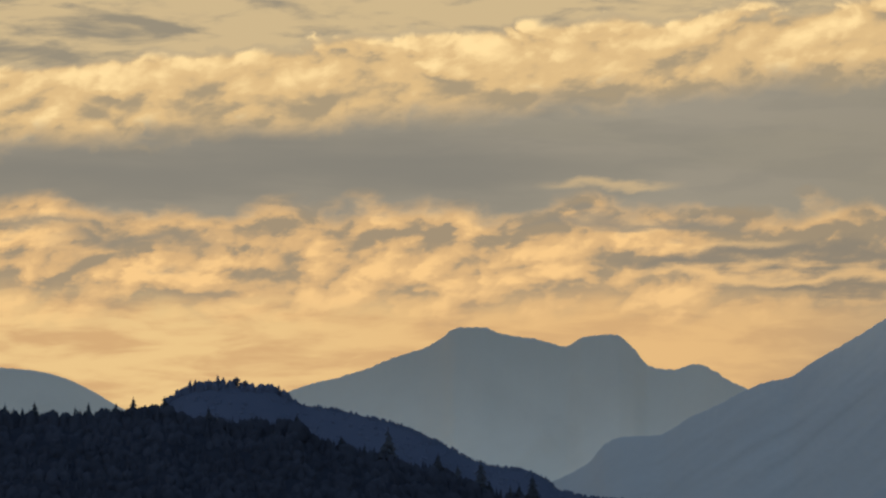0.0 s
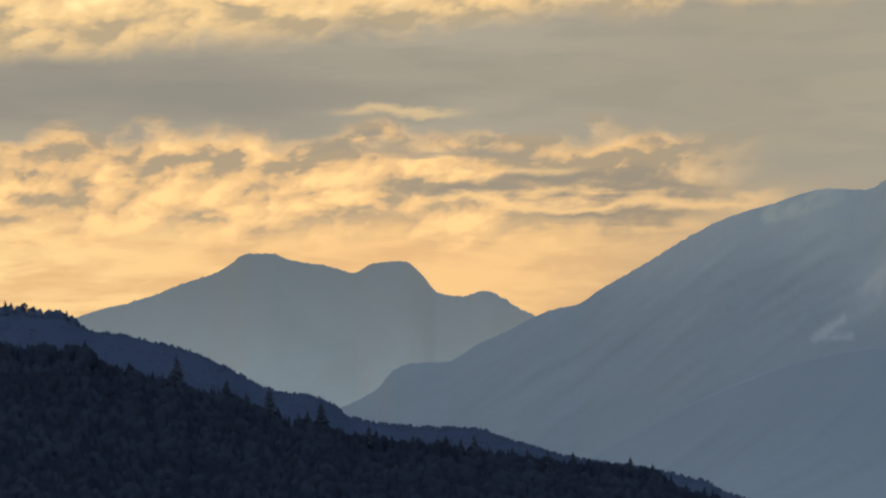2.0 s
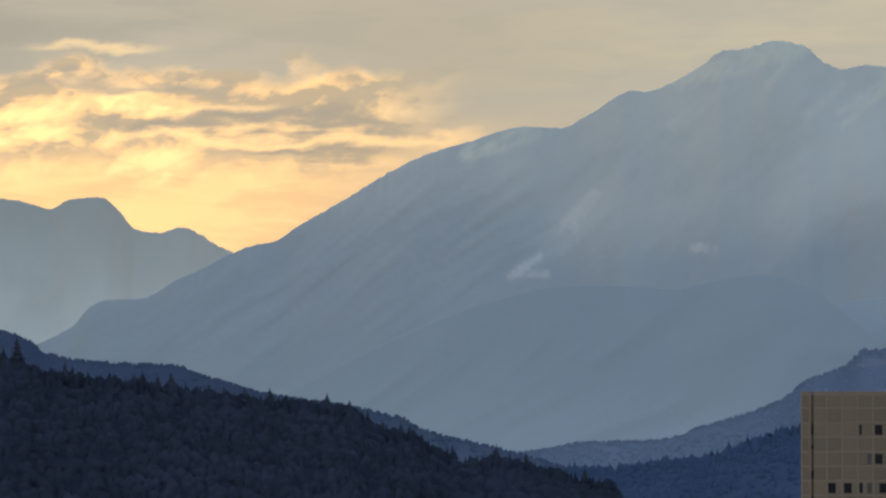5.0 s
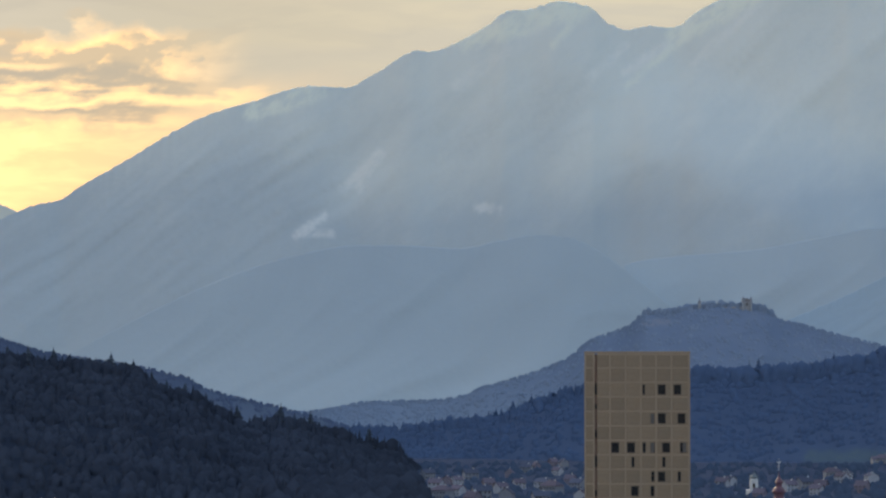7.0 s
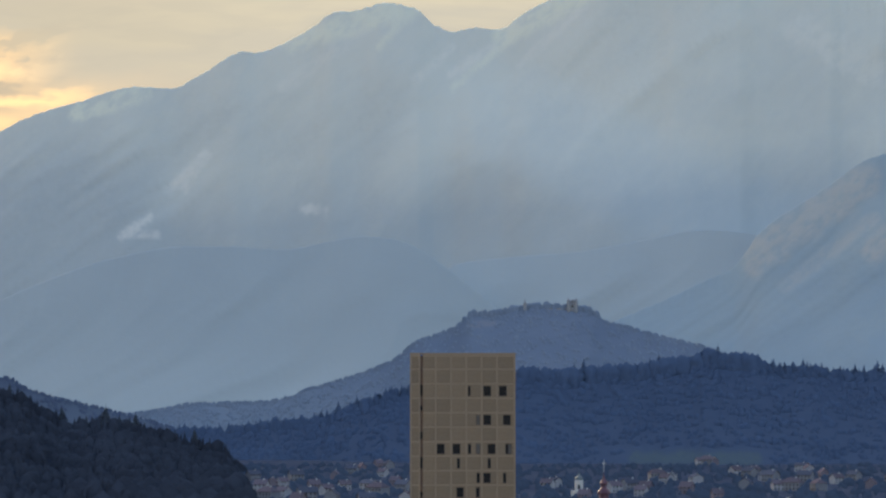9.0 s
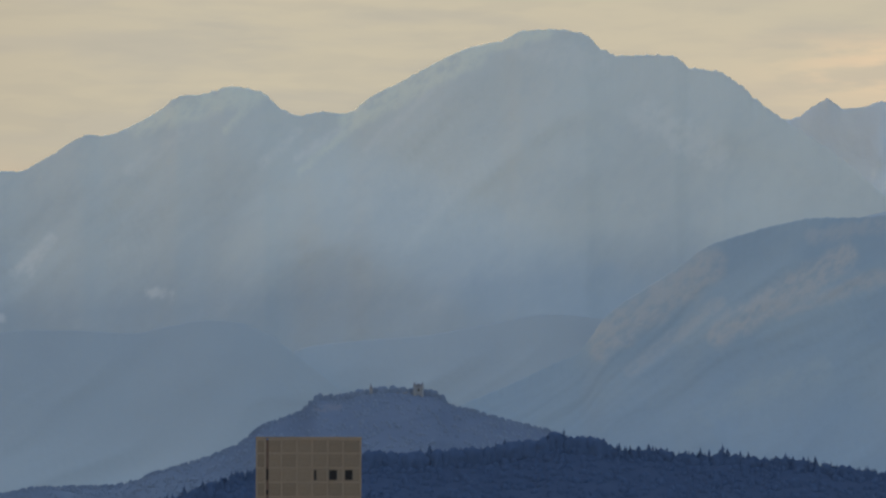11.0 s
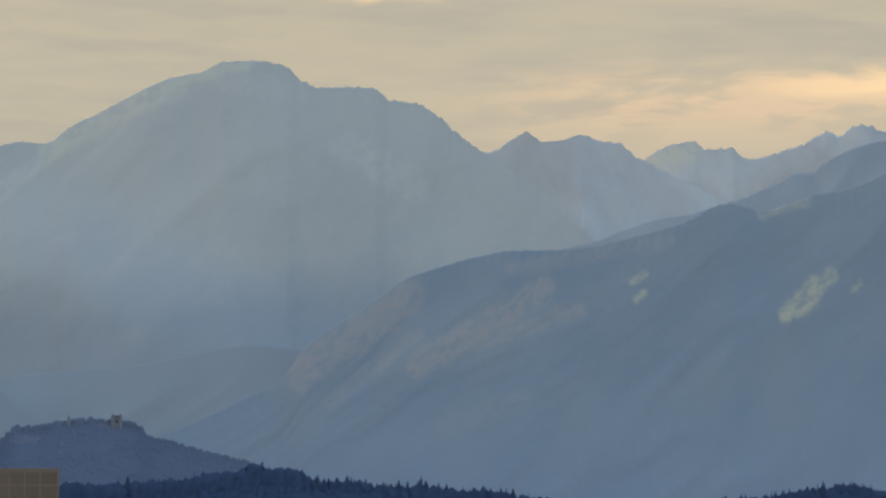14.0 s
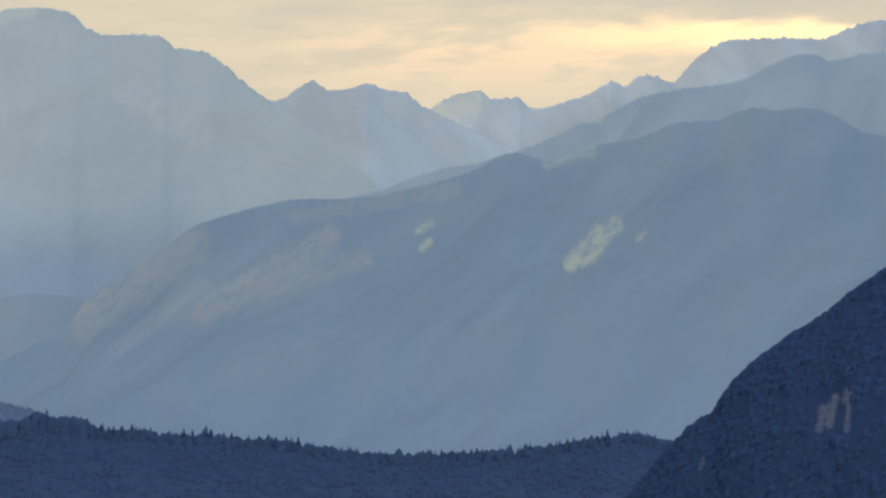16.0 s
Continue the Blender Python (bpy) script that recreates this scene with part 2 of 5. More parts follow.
def land(name, wood, wood_2, rock, meadow_or_sunlit, valley, low, high, scale=0.012, mist=0.0, relief=0.18, alpine=None, slant=0.0, even=0.0):
    """Mountain slopes: woods with uneven tone; bare rock, and meadows or painted sunlight, where the attributes say so;
    painted haze makes them paler towards the valley floor (low to high metres).
    """
    mat = bpy.data.materials.new(name)
    mat.use_nodes = True
    N = Nodes(mat.node_tree)
    bsdf = mat.node_tree.nodes["Principled BSDF"]
    tc = mat.node_tree.nodes.new("ShaderNodeTexCoord")
    v = tc.outputs["Object"]
    pos = mat.node_tree.nodes.new("ShaderNodeSeparateXYZ")
    N.put(pos.inputs[0], v)
    if slant:
        # gullies and strips of wood run aslant down the face
        v = N.xyz(N.m("SUBTRACT", pos.outputs[0], N.m("MULTIPLY", pos.outputs[2], slant)), N.m("MULTIPLY", pos.outputs[1], 0.2), N.m("MULTIPLY", pos.outputs[2], 0.8))
    big, small = N.noise(v, scale, 6, 0.6), N.noise(v, scale * 8, 6, 0.65)
    col = N.mix(N.ramp(big, 0.35, 0.65), wood, wood_2)
    # dense: a darker, bluer tone, close to that of the foothills
    for key, colour in (("dense", (0.405, 0.435, 0.45)), ("rock", rock), ("meadow_or_sunlit", meadow_or_sunlit)):
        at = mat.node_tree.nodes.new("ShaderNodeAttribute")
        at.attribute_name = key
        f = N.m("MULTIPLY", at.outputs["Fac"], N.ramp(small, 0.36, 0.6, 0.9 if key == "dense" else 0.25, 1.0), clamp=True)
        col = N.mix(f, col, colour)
    col = N.mix(N.ramp(small, 0.3, 0.7, 0.0, 0.22), col, wood)
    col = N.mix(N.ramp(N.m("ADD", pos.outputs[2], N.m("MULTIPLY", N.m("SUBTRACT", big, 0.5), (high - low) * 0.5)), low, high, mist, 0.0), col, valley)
    if alpine:
        # sunlit haze towards the summit, put into the colour as a warm pale tone
        a0, a1, bare, amount = alpine
        up = N.m("ADD", pos.outputs[2], N.m("MULTIPLY", N.m("SUBTRACT", big, 0.5), (a1 - a0) * 1.2))
        col = N.mix(N.m("MULTIPLY", N.ramp(up, a0, a1, 0.0, amount), N.ramp(small, 0.25, 0.6, 0.75, 1.0)), col, bare)
    N.put(bsdf.inputs["Base Color"], col)
    bsdf.inputs["Roughness"].default_value = 0.95
    bsdf.inputs["Specular IOR Level"].default_value = 0.0
    bp = mat.node_tree.nodes.new("ShaderNodeBump")
    bp.inputs["Strength"].default_value, bp.inputs["Distance"].default_value = relief, 0.12 / scale
    N.put(bp.inputs["Height"], N.m("ADD", big, N.m("MULTIPLY", small, 0.25)))
    N.put(bsdf.inputs["Normal"], bp.outputs[0])
    if even:
        turn = mat.node_tree.nodes.new("ShaderNodeMix")
        turn.data_type = "VECTOR"
        turn.inputs[0].default_value = even
        N.put(turn.inputs[4], bp.outputs[0])
        turn.inputs[5].default_value = HILLSIDE
        unit = mat.node_tree.nodes.new("ShaderNodeVectorMath")
        unit.operation = "NORMALIZE"
        N.put(unit.inputs[0], turn.outputs[1])
        N.put(bsdf.inputs["Normal"], unit.outputs[0])
    return mat


# ---- the land: plain, woods, hills and mountains ----
def at(turn, dist, z=0.0):
    """A place by its bearing in degrees, its distance and its height."""
    return Vector((dist * math.sin(radians(turn)), dist * math.cos(radians(turn)), z))


def smooth_line(knots, x):
    """A smooth line through the knots that doesn't overshoot."""
    k = np.array(knots)
    kx, ky = k[:, 0], k[:, 1]
    h = np.diff(kx)
    d = np.diff(ky) / h
    s = np.zeros(len(kx))
    for i in range(1, len(kx) - 1):
        if d[i - 1] * d[i] > 0:
            s[i] = 2 * d[i - 1] * d[i] / (d[i - 1] + d[i])
    s[0], s[-1] = d[0], d[-1]
    i = np.clip(np.searchsorted(kx, x) - 1, 0, len(h) - 1)
    u = (x - kx[i]) / h[i]
    return ((1 + 2 * u) * (1 - u) ** 2 * ky[i] + u * (1 - u) ** 2 * h[i] * s[i] + u * u * (3 - 2 * u) * ky[i + 1] + u * u * (u - 1) * h[i] * s[i + 1])


def mesh_of(name, verts, faces, mats, smooth=True):
    me = bpy.data.meshes.new(name)
    me.from_pydata(verts, [], faces)
    for m in mats:
        me.materials.append(m)
    if smooth:
        me.polygons.foreach_set("use_smooth", [True] * len(me.polygons))
    me.update()
    return me


class Slope:
    """A ridge with its crest line (bearing, elevation seen from the lookout), falling towards the plain."""

    def __init__(self, name, crest, dist, depth, mat, label, foot=-6.0, relief=60.0, grain=170.0, jag=0.01, bend=1.0, step=0.03, rows=60,
                 covers=(), shift=None, seed=1, category="mountain", drop=0.0, canopy=0.0, crown=4.2, even=0.12, rake=1.3, broken=0.33):
        self.az = np.arange(crest[0][0], crest[-1][0], step)
        self.dist, self.depth = dist, depth
        elev = smooth_line(crest, self.az)
        rough = [noise.fractal((a * 14 + seed * 7, seed, 0), 0.8, 2.2, 5) for a in self.az]
        elev = elev - drop
        top = EYE + dist * np.tan(np.radians(elev))
        deep = depth * np.clip((top - foot) / (top - foot).max(), even, 1)       # lower parts reach out less
        crag_ = dist * np.tan(np.radians(np.interp(self.az, *jag) if isinstance(jag, tuple) else jag)) * np.array(rough)
        self.s = np.concatenate([np.linspace(-0.25, 0, 5)[:-1], np.linspace(0, 1, rows) ** 1.25])
        grid = np.zeros((len(self.s), len(self.az), 3))
        mask = {k: np.zeros(grid.shape[:2]) for k in ("rock", "meadow_or_sunlit", "dense")}
        for j, s in enumerate(self.s):
            if s < 0:
                r = dist - deep * s
                z = top + crag_ * math.exp(s * 30) + (top - foot) * s * 0.6
            else:
                r = dist - deep * s
                z = foot + (top - foot) * (1 - s) ** bend + crag_ * math.exp(-s * 22)
                hump = min(1, s * 7) * min(1, (1 - s) * 4)
                lat = np.radians(self.az) * dist
                for i in range(len(self.az)):
                    wob = 60 * noise.noise((lat[i] / 400, s * 3, seed * 3.1))
                    n = noise.ridged_multi_fractal(((lat[i] + wob) / grain + s * rake, s * depth / grain * broken, seed * 5.0), 0.9, 2.1, 5, 1.0, 2.0)
                    r[i] -= relief * hump * (n - 1.0) * deep[i] / depth
                    if canopy:
                        # tree crowns close together
                        z[i] += canopy * min(1, s * 30) * noise.noise((lat[i] / crown, s * depth / (1.7 * crown), seed * 2.0))
            if shift and s >= 0:
                r = r - shift(self.az, np.degrees(np.arctan2(z - EYE, r))) * min(1, s * 6)
            a = np.radians(self.az)
            grid[j] = np.stack([r * np.sin(a), r * np.cos(a), z], 1)
            ee = np.degrees(np.arctan2(z - EYE, r))
            for key, a0, e0, a1, e1, w, f in covers:
                # a soft-edged strip from one place to the other
                t = np.clip(((self.az - a0) * (a1 - a0) + (ee - e0) * (e1 - e0)) / ((a1 - a0) ** 2 + (e1 - e0) ** 2), 0, 1)
                d = np.hypot(self.az - a0 - t * (a1 - a0), ee - e0 - t * (e1 - e0))
                uneven = np.array([0.38 * noise.fractal((x * 4, y * 4, seed), 0.8, 2.1, 4) for x, y in zip(self.az, ee)]) if w < 1 else 0
                mask[key][j] = np.maximum(mask[key][j], f * np.clip((1.25 - d / w + uneven) * 1.6, 0, 1))
        self.grid = grid
        n, c = grid.shape[:2]
        idx = np.arange(n * c).reshape(n, c)
        faces = np.stack([idx[:-1, :-1], idx[1:, :-1], idx[1:, 1:], idx[:-1, 1:]], -1).reshape(-1, 4)
        me = mesh_of(name, grid.reshape(-1, 3).tolist(), faces.tolist(), [mat])
        for key, v in mask.items():
            me.attributes.new(key, "FLOAT", "POINT").data.foreach_set("value", v.reshape(-1).astype(np.float32))
        self.ob = tagged(new(name, me), label, category, kind="structure")

    def place(self, az, s):
        """The spot on the slope at a bearing and a fraction of the way down."""
        i = np.clip((az - self.az[0]) / (self.az[1] - self.az[0]), 0, len(self.az) - 1.001)
        j = np.clip(np.interp(s, self.s, np.arange(len(self.s))), 0, len(self.s) - 1.001)
        i0, j0 = int(i), int(j)
        u, v = i - i0, j - j0
        g = self.grid
        return Vector((g[j0, i0] * (1 - u) + g[j0, i0 + 1] * u) * (1 - v) + (g[j0 + 1, i0] * (1 - u) + g[j0 + 1, i0 + 1] * u) * v)


FAR_LEFT = [(-16.37, 2.87), (-15.92, 2.77), (-15.46, 2.73), (-15.08, 2.64), (-14.70, 2.47), (-14.32, 2.25), (-13.93, 2.06), (-13.40, 1.72)]
TWIN = [(-12.71, 2.14), (-12.06, 2.44), (-11.71, 2.56), (-11.33, 2.65), (-10.94, 2.77), (-10.56, 2.93), (-10.25, 3.02), (-9.95, 3.17), (-9.72, 3.33), (-9.37, 3.33), (-9.14, 3.25), (-8.95, 3.21), (-8.64, 3.17), (-8.26, 3.07), (-7.99, 3.20), (-7.57, 3.23), (-7.34, 3.06), (-7.11, 2.80), (-6.80, 2.75), (-6.46, 2.83), (-6.26, 2.75), (-6.03, 2.60), (-5.77, 2.48), (-5.35, 2.18), (-4.74, 1.72)]
BIG = [(-10.50, 0.50), (-9.20, 0.95), (-8.40, 1.25), (-7.94, 1.49), (-7.70, 1.76), (-7.47, 1.84), (-7.01, 1.86), (-6.55, 2.11), (-6.21, 2.26), (-5.79, 2.48), (-5.48, 2.59), (-5.21, 2.64), (-4.94, 2.82), (-4.25, 3.22), (-3.64, 3.59), (-3.18, 3.81), (-2.56, 4.00), (-1.80, 4.20), (-1.34, 4.18), (-0.88, 4.40), (-0.35, 4.68), (-0.18, 4.67), (0.12, 4.76), (0.58, 5.01), (0.89, 5.22), (1.16, 5.24), (1.58, 5.35), (2.00, 5.27), (2.27, 5.04), (2.52, 4.96), (2.77, 5.01), (3.12, 4.99), (3.50, 5.23), (3.88, 5.42), (4.35, 5.67), (4.81, 5.88), (5.27, 5.98), (5.54, 6.11), (5.96, 6.13), (6.38, 6.07), (6.65, 5.84), (6.88, 5.77), (7.26, 5.78), (7.60, 5.77), (7.80, 5.61), (8.25, 5.54), (8.48, 5.38), (8.75, 5.15), (9.13, 4.87), (9.78, 4.43), (10.84, 3.50)]
FOOT_A = [(-6.40, 0.00), (-5.20, 0.50), (-4.13, 1.05), (-3.30, 1.45), (-2.62, 1.72), (-2.10, 1.88), (-1.12, 2.04), (-0.64, 2.04), (0.20, 2.00), (0.74, 2.10), (1.28, 2.18), (1.66, 2.15), (2.00, 2.03), (2.43, 1.74), (3.19, 1.12)]
FOOT_B = [(2.12, 1.51), (2.58, 1.81), (3.19, 1.89), (4.19, 1.97), (5.04, 2.12), (5.96, 2.27), (6.65, 2.20), (7.41, 1.81)]
JAG = [(8.53, 4.73), (9.03, 4.88), (9.26, 4.91), (9.45, 5.04), (9.69, 5.16), (9.91, 5.03), (10.21, 5.06), (10.41, 5.13), (10.67, 5.05), (10.98, 5.00), (11.13, 4.86), (11.44, 4.70), (12.05, 4.39), (12.66, 4.08)]
JAG2 = [(10.82, 4.42), (11.28, 4.77), (11.59, 4.96), (11.97, 5.03), (12.13, 4.92), (12.36, 4.93), (12.50, 4.94), (12.63, 4.81), (12.78, 4.79), (13.13, 4.88), (13.43, 4.98), (13.66, 5.10), (13.80, 5.16), (13.93, 5.08), (14.12, 5.21), (14.28, 5.24), (14.58, 5.14), (14.77, 5.31), (14.96, 5.50), (15.19, 5.64), (15.42, 5.71), (16.19, 5.73), (16.57, 5.71), (16.87, 5.80), (17.10, 5.90), (17.47, 5.96), (18.01, 5.80)]
MID = [(10.82, 3.73), (12.05, 4.08), (12.59, 4.25), (13.13, 4.48), (13.36, 4.59), (13.55, 4.59), (13.74, 4.73), (14.20, 4.95), (14.66, 5.04), (15.42, 5.14), (16.03, 5.42), (16.34, 5.51), (16.53, 5.51), (16.72, 5.42), (16.95, 5.45), (17.18, 5.52), (17.47, 5.52), (18.01, 5.46)]
SLOPE_BACK = [(9.75, 3.46), (10.21, 3.58), (10.67, 3.69), (10.98, 3.82), (11.59, 3.99), (12.13, 4.04), (12.82, 3.81)]
MEADOWS = [(4.56, 0.97), (5.47, 1.35), (5.92, 1.57), (6.30, 1.74), (6.68, 2.23), (6.99, 2.47), (7.30, 2.66), (7.60, 2.85), (8.06, 3.18), (8.44, 3.31), (8.98, 3.46), (9.59, 3.56), (10.05, 3.56), (10.36, 3.58), (10.82, 3.66), (11.28, 3.77), (11.74, 3.90), (12.05, 4.04), (12.24, 4.15), (12.47, 4.19), (12.70, 4.13), (12.90, 4.08), (13.20, 4.15), (13.66, 4.31), (13.97, 4.35), (14.35, 4.48), (14.66, 4.60), (15.19, 4.62), (15.42, 4.73), (15.73, 4.79), (16.00, 4.75), (16.23, 4.78), (16.57, 4.76), (16.87, 4.64), (17.18, 4.45), (17.47, 4.40), (18.09, 4.27)]
CHURCH = [(-2.03, -0.24), (-1.49, -0.17), (-1.11, -0.09), (-0.65, -0.07), (-0.11, -0.06), (0.20, -0.01), (0.58, 0.13), (1.20, 0.31), (1.66, 0.50), (2.04, 0.77), (2.50, 0.94), (2.77, 1.13), (3.04, 1.13), (3.31, 1.19), (3.80, 1.24), (4.30, 1.19), (4.57, 1.05), (4.95, 0.94), (5.41, 0.81), (5.88, 0.70), (6.26, 0.55), (6.72, 0.39), (7.80, 0.05)]
LEFT_BACK = [(-14.16, 2.18), (-13.70, 2.31), (-13.48, 2.45), (-13.25, 2.53), (-12.79, 2.56), (-12.56, 2.53), (-12.25, 2.50), (-12.02, 2.41), (-11.79, 2.30), (-11.41, 2.25), (-10.94, 2.14), (-10.41, 2.01), (-9.95, 1.79), (-9.49, 1.55), (-9.24, 1.48), (-8.70, 1.39), (-8.51, 1.29), (-8.36, 1.16), (-7.94, 1.06), (-7.47, 1.01), (-7.01, 0.99), (-6.55, 0.98), (-6.25, 0.86), (-5.79, 0.73), (-5.32, 0.59), (-4.71, 0.50), (-4.09, 0.40), (-3.94, 0.38), (-3.71, 0.31), (-3.48, 0.27), (-3.33, 0.17), (-2.95, 0.03), (-2.56, -0.06), (-2.18, -0.15), (-1.72, -0.27), (-1.11, -0.46)]
LEFT_NEAR = [(-16.83, 2.14), (-15.92, 2.16), (-15.38, 2.15), (-14.93, 2.12), (-14.39, 2.18), (-14.01, 2.19), (-13.70, 2.24), (-13.32, 2.08), (-13.02, 2.10), (-12.63, 2.04), (-11.94, 2.04), (-11.64, 1.82), (-11.25, 1.72), (-11.02, 1.62), (-10.64, 1.65), (-10.46, 1.48), (-10.00, 1.43), (-9.70, 1.29), (-9.39, 1.17), (-9.08, 1.07), (-8.70, 1.02), (-8.39, 0.88), (-7.94, 0.82), (-7.32, 0.74), (-6.71, 0.69), (-6.09, 0.59), (-5.48, 0.50), (-4.86, 0.46), (-4.25, 0.38), (-3.64, 0.06), (-3.33, 0.05), (-3.18, -0.09), (-2.64, -0.32), (-2.18, -0.31), (-1.72, -0.40), (-1.26, -0.52), (-0.80, -0.63), (-0.65, -0.64), (-0.45, -0.88), (-0.22, -1.10), (0.12, -1.65)]
RIGHT_HILL = [(-2.33, -0.77), (-1.57, -0.57), (-1.11, -0.47), (-0.65, -0.47), (-0.03, -0.40), (0.66, -0.33), (1.20, -0.12), (1.89, 0.09), (2.58, 0.20), (3.38, 0.25), (4.11, 0.23), (4.57, 0.28), (5.19, 0.32), (5.33, 0.36), (5.73, 0.41), (5.96, 0.49), (6.19, 0.46), (6.65, 0.42), (7.03, 0.36), (7.30, 0.37), (7.80, 0.30), (8.21, 0.31), (8.67, 0.27), (9.29, 0.22), (9.75, 0.16), (10.21, 0.09), (10.98, 0.04), (11.97, 0.08), (12.74, 0.14), (13.51, 0.26), (13.97, 0.32), (14.43, 0.25), (15.12, 0.12), (16.19, -0.11)]
ROCK = [(13.43, -1.25), (13.93, -0.53), (14.28, -0.11), (14.66, 0.33), (14.89, 0.55), (15.16, 0.72), (15.31, 0.97), (15.73, 1.41), (15.96, 1.57), (16.19, 1.75), (16.49, 1.92), (16.80, 2.14), (16.99, 2.31), (17.18, 2.44), (17.47, 2.63), (18.01, 2.89), (18.62, 3.08)]

# haze of the distance is put into these slope colours
hazy_far_rock = land("hazy_far_rock", (0.5141, 0.4868, 0.4098), (0.5459, 0.5131, 0.4343), (0.477, 0.445, 0.424), (0.424, 0.424, 0.318), (0.8268, 0.7878, 0.6768), 90, 320, 0.010, 0.95, 0.05)
hazy_big_slope = land("hazy_big_slope", (0.56, 0.565, 0.53), (0.62, 0.615, 0.565), (0.84, 0.78, 0.71), (0.90, 0.86, 0.66), (0.60, 0.605, 0.575), 20, 140, 0.009, 0.3, 0.13, (190, 440, (0.74, 0.70, 0.60), 0.55), 0.6)
hazy_high_rock = land("hazy_high_rock", (0.60, 0.60, 0.58), (0.70, 0.70, 0.66), (0.72, 0.67, 0.62), (0.78, 0.75, 0.58), (0.70, 0.71, 0.69), 250, 480, 0.016, 0.5, 0.3, slant=-0.5)
hazy_mid_slope = land("hazy_mid_slope", (0.44, 0.48, 0.50), (0.50, 0.535, 0.54), (0.6, 0.56, 0.52), (0.62, 0.62, 0.5), (0.53, 0.54, 0.56), 100, 380, 0.012, 0.4)
hazy_foot_slope = land("hazy_foot_slope", (0.395, 0.425, 0.44), (0.415, 0.445, 0.455), (0.5, 0.5, 0.5), (0.4, 0.4, 0.3), (0.50, 0.525, 0.525), 0, 130, 0.012, 0.9, 0.06)
hazy_faint_slope = land("hazy_faint_slope", (0.42, 0.45, 0.465), (0.44, 0.47, 0.48), (0.5, 0.5, 0.5), (0.4, 0.4, 0.3), (0.46, 0.49, 0.50), 0, 130, 0.012, 0.8, 0.06)
hazy_meadow_slope = land("hazy_meadow_slope", (0.345, 0.405, 0.445), (0.39, 0.44, 0.46), (0.58, 0.52, 0.46), (0.74, 0.70, 0.50), (0.37, 0.44, 0.515), 30, 200, 0.014, 0.7, 0.14, slant=0.7)
# hill woods: painted haze makes the farther ones paler and bluer
hazy_church_wood = land("hazy_church_wood", (0.1687, 0.2003, 0.2703), (0.1813, 0.2118, 0.2801), (0.30, 0.28, 0.29), (0.230, 0.253, 0.172), (0.2488, 0.2889, 0.35), 0, 90, 0.03, 0.7, 0.1, even=0.8)
hazy_back_wood = land("hazy_back_wood", (0.08004, 0.09992, 0.154), (0.087, 0.1065, 0.1609), (0.345, 0.345, 0.345), (0.230, 0.253, 0.172), (0.1478, 0.1769, 0.2269), 0, 90, 0.03, 0.7, 0.1, even=0.8)
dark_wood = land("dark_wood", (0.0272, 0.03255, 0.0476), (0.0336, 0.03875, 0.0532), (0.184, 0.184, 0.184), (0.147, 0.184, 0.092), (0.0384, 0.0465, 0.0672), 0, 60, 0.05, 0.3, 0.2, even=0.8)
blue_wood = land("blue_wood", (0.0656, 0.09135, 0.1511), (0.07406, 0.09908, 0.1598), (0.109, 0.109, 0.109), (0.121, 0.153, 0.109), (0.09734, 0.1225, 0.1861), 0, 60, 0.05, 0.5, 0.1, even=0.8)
hazy_crag = land("hazy_crag", (0.04779, 0.07085, 0.1336), (0.05802, 0.08316, 0.1469), (0.29, 0.265, 0.29), (0.110, 0.110, 0.088), (0.06827, 0.09549, 0.1655), 0, 60, 0.05, 0.3, 0.15, even=0.8)

field = material("plain_fields", [(0.03696, 0.0504, 0.08664), (0.04664, 0.06048, 0.09576), (0.03168, 0.04536, 0.0798)], 0.006, 0.95, 0.2, 0.05, gloss=0.0)
ring = 160
ground = mesh_of("ground", [(0, 0, 0)] + [tuple(at(360 * i / ring, 4980)) for i in range(ring)], [(0, 1 + (i + 1) % ring, 1 + i) for i in range(ring)], [field], False)
tagged(new("ground", ground), "dusky valley plain of fields and trees", "ground", kind="structure")

Slope("mountain", FAR_LEFT, 4750, 300, hazy_far_rock, "hazy grey-blue far mountain with a smooth rounded shoulder", relief=12, seed=2, jag=0.006)
Slope("mountain", TWIN, 4700, 300, hazy_far_rock, "hazy blue-grey mountain with two blunt summits at dusk", relief=7, seed=3, jag=0.018)
Slope("mountain", JAG2, 4850, 250, hazy_high_rock, "pale jagged alpine peaks in evening haze", relief=22, grain=110, seed=5, jag=0.035, rake=1.6, broken=1.2,
      # pale strip paints sunlight onto the lit piece of the peak
      covers=[("meadow_or_sunlit", 11.2, 4.6, 11.9, 4.95, 0.22, 0.8)])
Slope("mountain", JAG, 4650, 200, hazy_high_rock, "pale rocky side peaks with two sharp tops", relief=18, grain=120, seed=4, jag=0.03, rake=1.6, broken=1.2)
Slope("mountain", MID, 4500, 250, hazy_mid_slope, "hazy wooded ridge below the jagged peaks", relief=16, grain=120, seed=6, jag=0.022)


def beam_shelf(az, el):
    """A broad added shelf that runs down to the right below the steep summit face; its brighter tilt imitates a
    sunbeam.
    """
    d = (az - 2.6) * -0.44 + (el - 5.0) * -0.9
    u = np.clip((d + 0.1) / 1.7, 0, 1)
    v = np.clip((az - 1.2) / 2.6, 0, 1)
    return 60 * u * u * (3 - 2 * u) * v * v * (3 - 2 * v)


